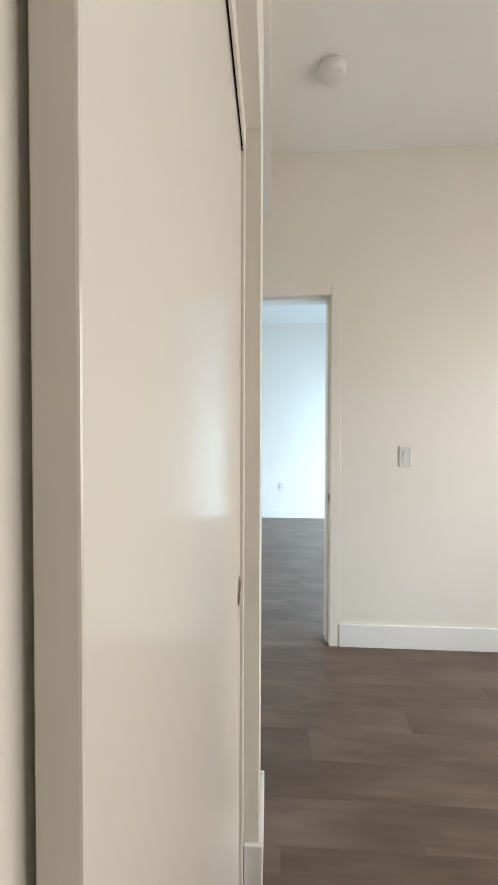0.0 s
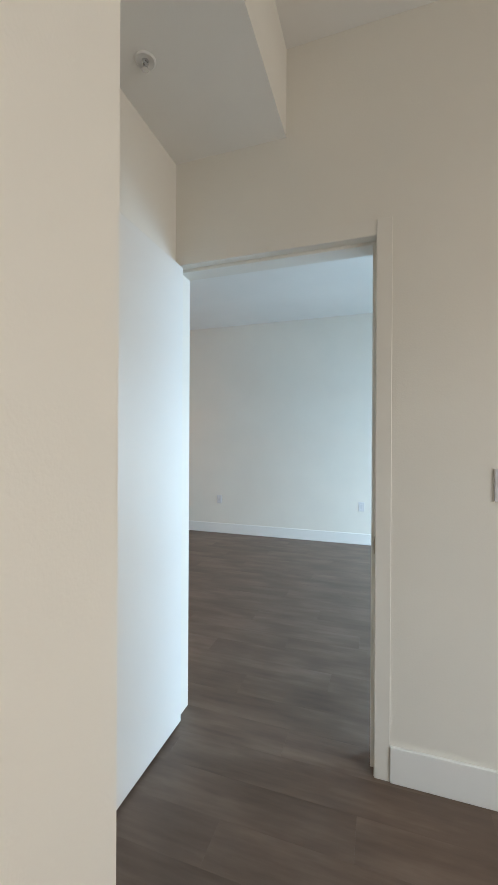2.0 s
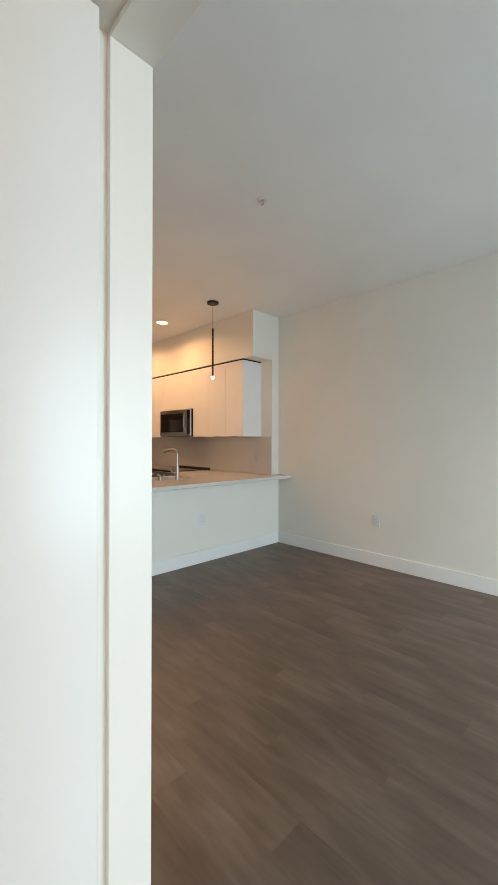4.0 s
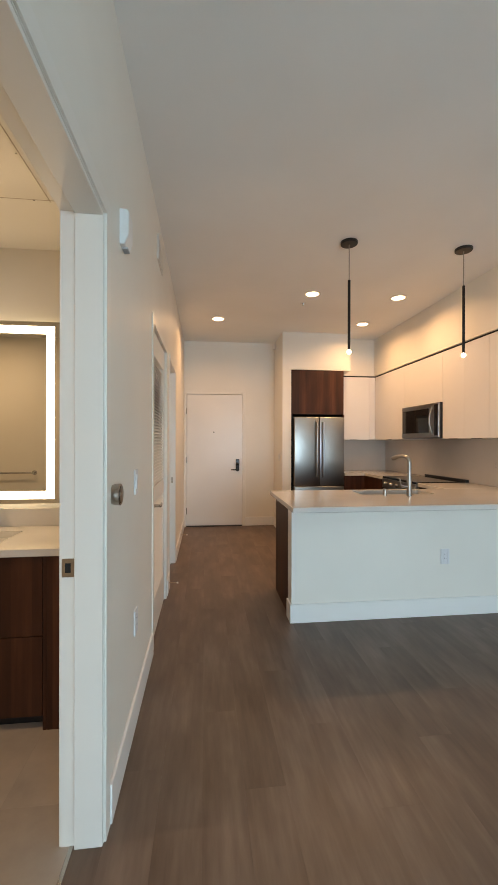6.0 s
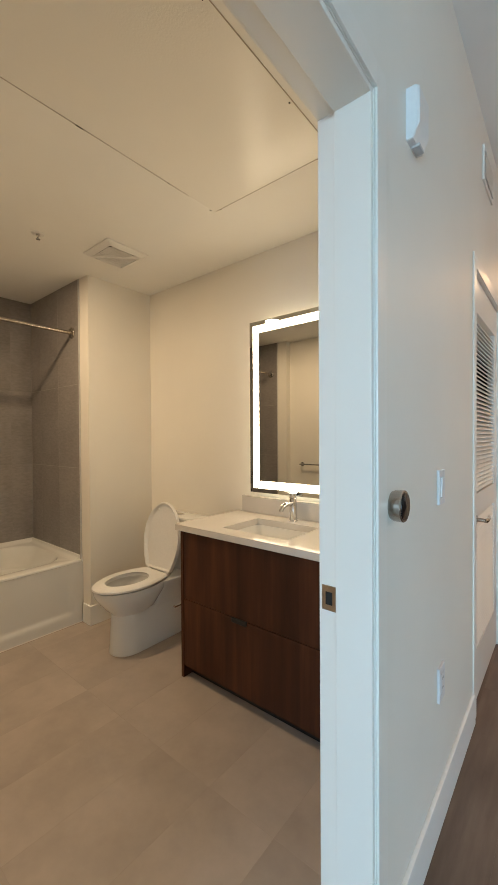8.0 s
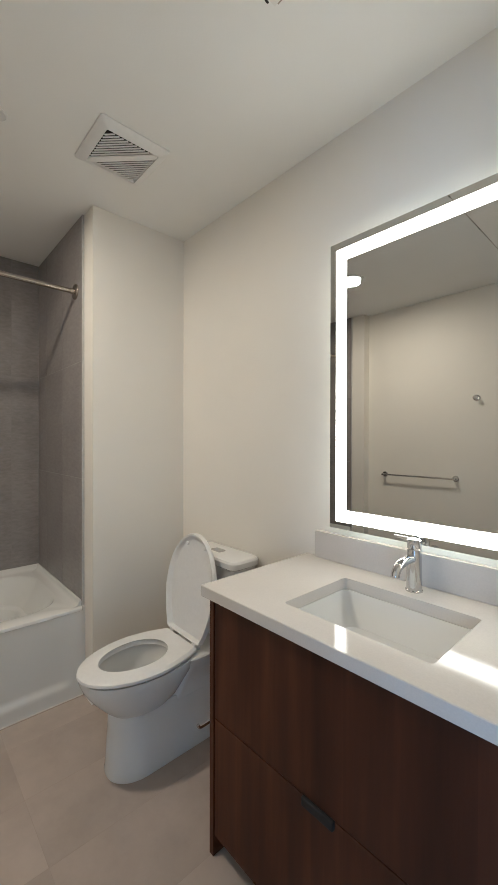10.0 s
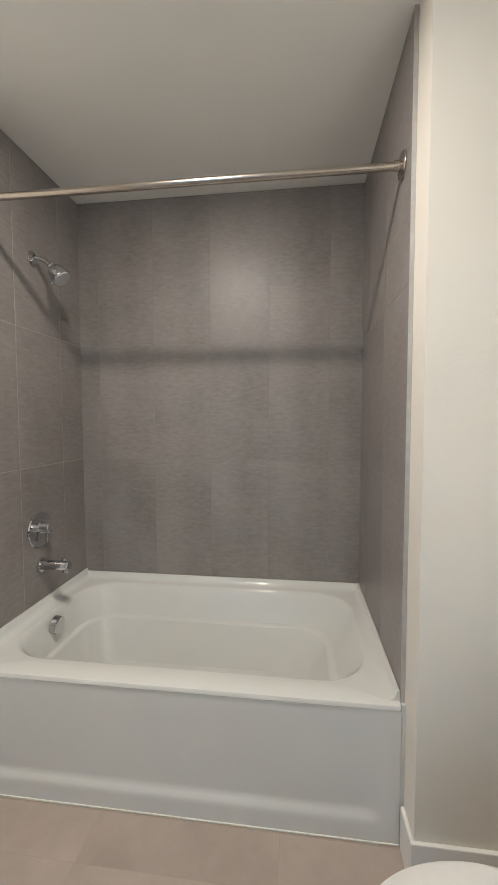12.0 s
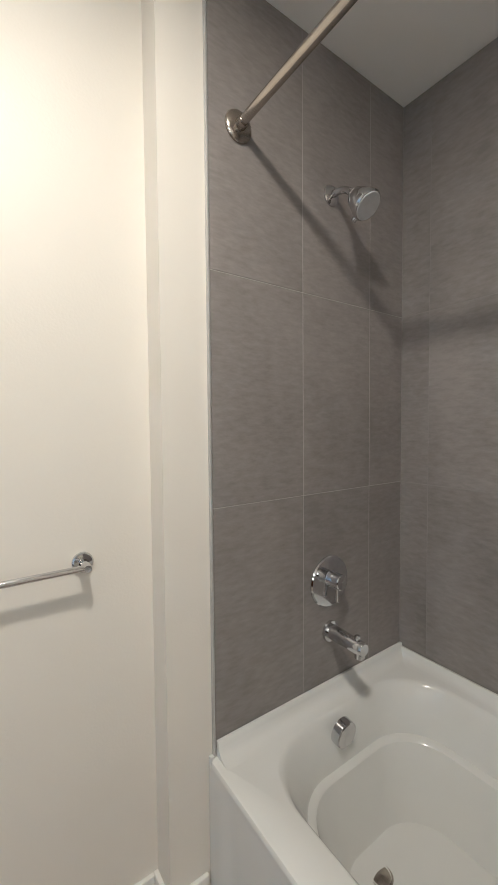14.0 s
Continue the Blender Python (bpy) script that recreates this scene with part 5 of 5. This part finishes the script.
for a, b, c, e in ((MX0 + 0.05, MX0 + 0.0595, MZ0 + 0.05, MZ1 - 0.05), (MX1 - 0.0595, MX1 - 0.05, MZ0 + 0.05, MZ1 - 0.05), (MX0 + 0.06, MX1 - 0.06, MZ0 + 0.05, MZ0 + 0.0595), (MX0 + 0.06, MX1 - 0.06, MZ1 - 0.0595, MZ1 - 0.05)):
    B(bm, a, b, MY + 0.012, MY + 0.03, c, e)
part("back_light", bm, glowing("mirror_back_led", (1.0, 0.81, 0.55), 7), t, "glowing strip behind the glass")

# towel bar and hook
t = thing("towel_bar", None, "chrome towel bar on two round posts", "towel bar")
for x in (-2.125, -1.52):
    part("post", lathe(bmesh.new(), (x, -1.07, 1.022), (0, 1, 0), [(0, 0.024), (0.008, 0.024), (0.011, 0.021), (0.012, 0.010), (0.055, 0.010), (0.06, 0.008)], 28), M_CHROME, t)
part("bar", tube(bmesh.new(), [(-2.128, -1.02, 1.022), (-1.8, -1.02, 1.022), (-1.517, -1.02, 1.022)], 0.0075, 14), M_CHROME, t)
t = thing("robe_hook", None, "round chrome robe hook on the bathroom wall", "robe hook")
part("rose", lathe(bmesh.new(), (-1.37, -1.07, 1.66), (0, 1, 0), [(0, 0.024), (0.008, 0.024), (0.011, 0.02), (0.012, 0.009), (0.035, 0.008), (0.038, 0.015), (0.046, 0.015), (0.048, 0.012)], 28), M_CHROME, t)

# ceiling fan grille
t = thing("exhaust_fan_grille", None, "square white exhaust fan grille with slanted slots", "vent")
GX0, GX1, GY0, GY1 = -2.015, -1.725, 0.36, 0.645
bm = bmesh.new()
loft(bm, [rr(GX0, GX1, GY0, GY1, 0.012, BCEIL - 0.0005, 4), rr(GX0, GX1, GY0, GY1, 0.012, BCEIL - 0.006, 4), rr(GX0 + 0.03, GX1 - 0.03, GY0 + 0.03, GY1 - 0.03, 0.008, BCEIL - 0.022, 4), rr(GX0 + 0.036, GX1 - 0.036, GY0 + 0.036, GY1 - 0.036, 0.006, BCEIL - 0.0225, 4),
          rr(GX0 + 0.04, GX1 - 0.04, GY0 + 0.04, GY1 - 0.04, 0.006, BCEIL - 0.012, 4)], False, False)
part("frame", bm, M_PLAST, t)
# near-black plate colours in the shade above the grille slots
part("shade_backing", box(GX0 + 0.03, GX1 - 0.03, GY0 + 0.03, GY1 - 0.03, BCEIL - 0.0115, BCEIL - 0.008), M_DARK, t)
gm = (GY1 - GY0) / 2 - 0.04
cxg, cyg = (GX0 + GX1) / 2, (GY0 + GY1) / 2
hw = (GX1 - GX0) / 2 - 0.039
for k in range(-13, 14):
    off = k * 0.0125
    run = 2 * gm - abs(off) * math.sqrt(2) * 1.0
    if run < 0.02 or k == 0:
        continue
    ln = run * math.sqrt(2) / 2
    sl = part("slat", box(-ln, ln, -0.0029, 0.0029, BCEIL - 0.0215, BCEIL - 0.0188), M_PLAST, t, smooth=False)
    sl.matrix_basis = pose(cxg - off * math.sqrt(0.5), cyg + off * math.sqrt(0.5), 0, 0, 0, 45)
bm = bmesh.new()
dv = Vector((hw * 0.98, gm * 0.98, 0))
nrm = Vector((-dv.y, dv.x, 0)).normalized() * 0.011
cc = Vector((cxg, cyg, 0))
loft(bm, [[(p.x, p.y, z) for p in (cc - dv - nrm, cc + dv - nrm, cc + dv + nrm, cc - dv + nrm)] for z in (BCEIL - 0.013, BCEIL - 0.0225)])
part("cross_bar", bm, M_PLAST, t, smooth=False)

# access panel seams and screws in the bathroom ceiling
t = thing("access_panel", None, "large flush access panel seam in the bathroom ceiling", "access panel")
part("panel", box(-1.07, -0.40, -0.75, 0.574, BCEIL - 0.0009, BCEIL - 0.0001), M_PANEL, t, "semi-gloss painted panel", smooth=False)
for x0, x1, y0, y1 in ((-1.0735, -1.0705, -0.75, 0.40), (-1.06, -0.33, 0.5745, 0.5775), (-0.3995, -0.3965, -0.75, 0.59)):
    part("seam", box(x0, x1, y0, y1, BCEIL - 0.0013, BCEIL - 0.0002), M_GROUT, t, smooth=False)
for x, y, l in ((-1.072, -0.143, 0.03), (-1.072, 0.278, 0.012), (-1.075, 0.549, 0.012), (-0.41, -0.145, 0.006), (-0.41, 0.272, 0.006), (-1.03, 0.58, 0.008), (-0.47, 0.58, 0.008)):
    part("gap_chip", box(x - 0.003, x + 0.003, y - l / 2, y + l / 2, BCEIL - 0.0022, BCEIL - 0.0013), M_DARK, t, smooth=False)

# ---- planks and tiles ----
random.seed(7)
floor_ob = bpy.data.objects["floor_wood"]
PW, PL = 0.165, 1.22
plank_cache = {}


def plank(x, w, y0, y1):
    key = (round(w, 4), round(y1 - y0, 3))
    if key not in plank_cache:
        plank_cache[key] = finish("plank", box(-w / 2 + 0.00005, w / 2 - 0.00005, -(y1 - y0) / 2 + 0.00005, (y1 - y0) / 2 - 0.00005, -0.0058, 0, 0.00018, 1), M_PLANK, False)
    ob = new("plank", plank_cache[key])
    ob.parent = floor_ob
    ob.location = (x, (y0 + y1) / 2, 0)


def lay_planks(x0, x1, y0, y1):
    n0, n1 = math.floor(x0 / PW), math.ceil(x1 / PW)
    for i in range(n0, n1):
        a, b = max(x0, i * PW), min(x1, (i + 1) * PW)
        if b - a < 0.004:
            continue
        y = SOUTH - PL * ((i * 0.37) % 1.0)
        while y < y1:
            p, q = max(y, y0), min(y + PL, y1)
            if q - p > 0.01:
                plank((a + b) / 2, b - a, p, q)
            y += PL


lay_planks(0, EAST, SOUTH, NORTH)
lay_planks(-4.0, 0, SOUTH, -1.095)
lay_planks(-0.098, 0, -1.095, NORTH)

bath_floor = bpy.data.objects["floor_bath"]
tile_cache = {}


def slab_tile(parent, mat, name, lo, hi, thin):
    """A tile with eased edges between two corners; thin is the axis of its thickness."""
    d = tuple(round(b - a, 4) for a, b in zip(lo, hi))
    key = (name, thin, d)
    if key not in tile_cache:
        h = [v / 2 for v in d]
        tile_cache[key] = finish(name, box(-h[0], h[0], -h[1], h[1], -h[2], h[2], 0.0005, 1), mat, False)
    ob = new(name, tile_cache[key])
    ob.parent = parent
    ob.location = [(a + b) / 2 for a, b in zip(lo, hi)]


g = 0.0011
TW, TL = 0.305, 0.61
x_edges = [-0.413 + k * TW for k in range(-9, 3)]
for k, (a, b) in enumerate(zip(x_edges, x_edges[1:])):
    a, b = max(a, -2.40), min(b, -0.112)
    if b - a < 0.01:
        continue
    y = 0.16 - 3 * TL
    while y < 1.08:
        p, q = max(y, -1.07), min(y + TL, 1.08)
        if q - p > 0.01:
            slab_tile(bath_floor, M_FLOORTILE, "floor_tile", (a + 0.0005, p + 0.0005, -0.0011), (b - 0.0005, q - 0.0005, 0.0), 2)
        y += TL

wall_w = bpy.data.objects["wall_bath_west"]
wall_n = bpy.data.objects["wall_bath_strip"]
wall_s = bpy.data.objects["wall_bath_south"]
zrows = [(0.488, 1.125), (1.125, 1.741), (1.741, BCEIL - 0.001)]
for z0, z1 in zrows:
    ys = [-0.974, -0.867, -0.557, -0.247, 0.063, 0.373, 0.534]
    for a, b in zip(ys, ys[1:]):
        slab_tile(wall_w, M_WALLTILE, "wall_tile", (-3.251, a + g, z0 + g), (-3.25, b - g, z1 - g), 0)
    xt = [-3.2495, -3.062, -2.748, -2.428]
    for a, b in zip(xt, xt[1:]):
        slab_tile(wall_s, M_WALLTILE, "wall_tile", (a + g, -0.976, z0 - 0.01 + g if z0 < 0.5 else z0 + g), (b - g, -0.975, z1 - g), 1)
        slab_tile(wall_n, M_WALLTILE, "wall_tile", (a + g, 0.535, z0 - 0.01 + g if z0 < 0.5 else z0 + g), (b - g, 0.536, z1 - g), 1)
bm = box(-3.2615, -3.2511, -0.98, 0.54, 0.44, BCEIL - 0.0015)
structure("tile_grout", bm, M_WGROUT)
bm = box(-3.2505, -2.43, -0.9865, -0.9761, 0.44, BCEIL - 0.0015)
B(bm, -3.2505, -2.43, 0.5361, 0.5465, 0.44, BCEIL - 0.0015)
structure("tile_grout_ends", bm, plain("end_wall_grout", (0.44, 0.42, 0.40), 0.85))
M_EDGE = plain("tile_edge_trim", (0.55, 0.55, 0.55), 0.35, 0.6)
structure("trim", box(-2.427, -2.4225, -0.9865, -0.9735, 0.459, BCEIL - 0.001, 0.001), M_EDGE, "grey metal edge of the tub tiles", "trim")
structure("trim", box(-2.427, -2.4225, 0.5335, 0.5465, 0.459, BCEIL - 0.001, 0.001), M_EDGE, "grey metal edge of the tub tiles", "trim")
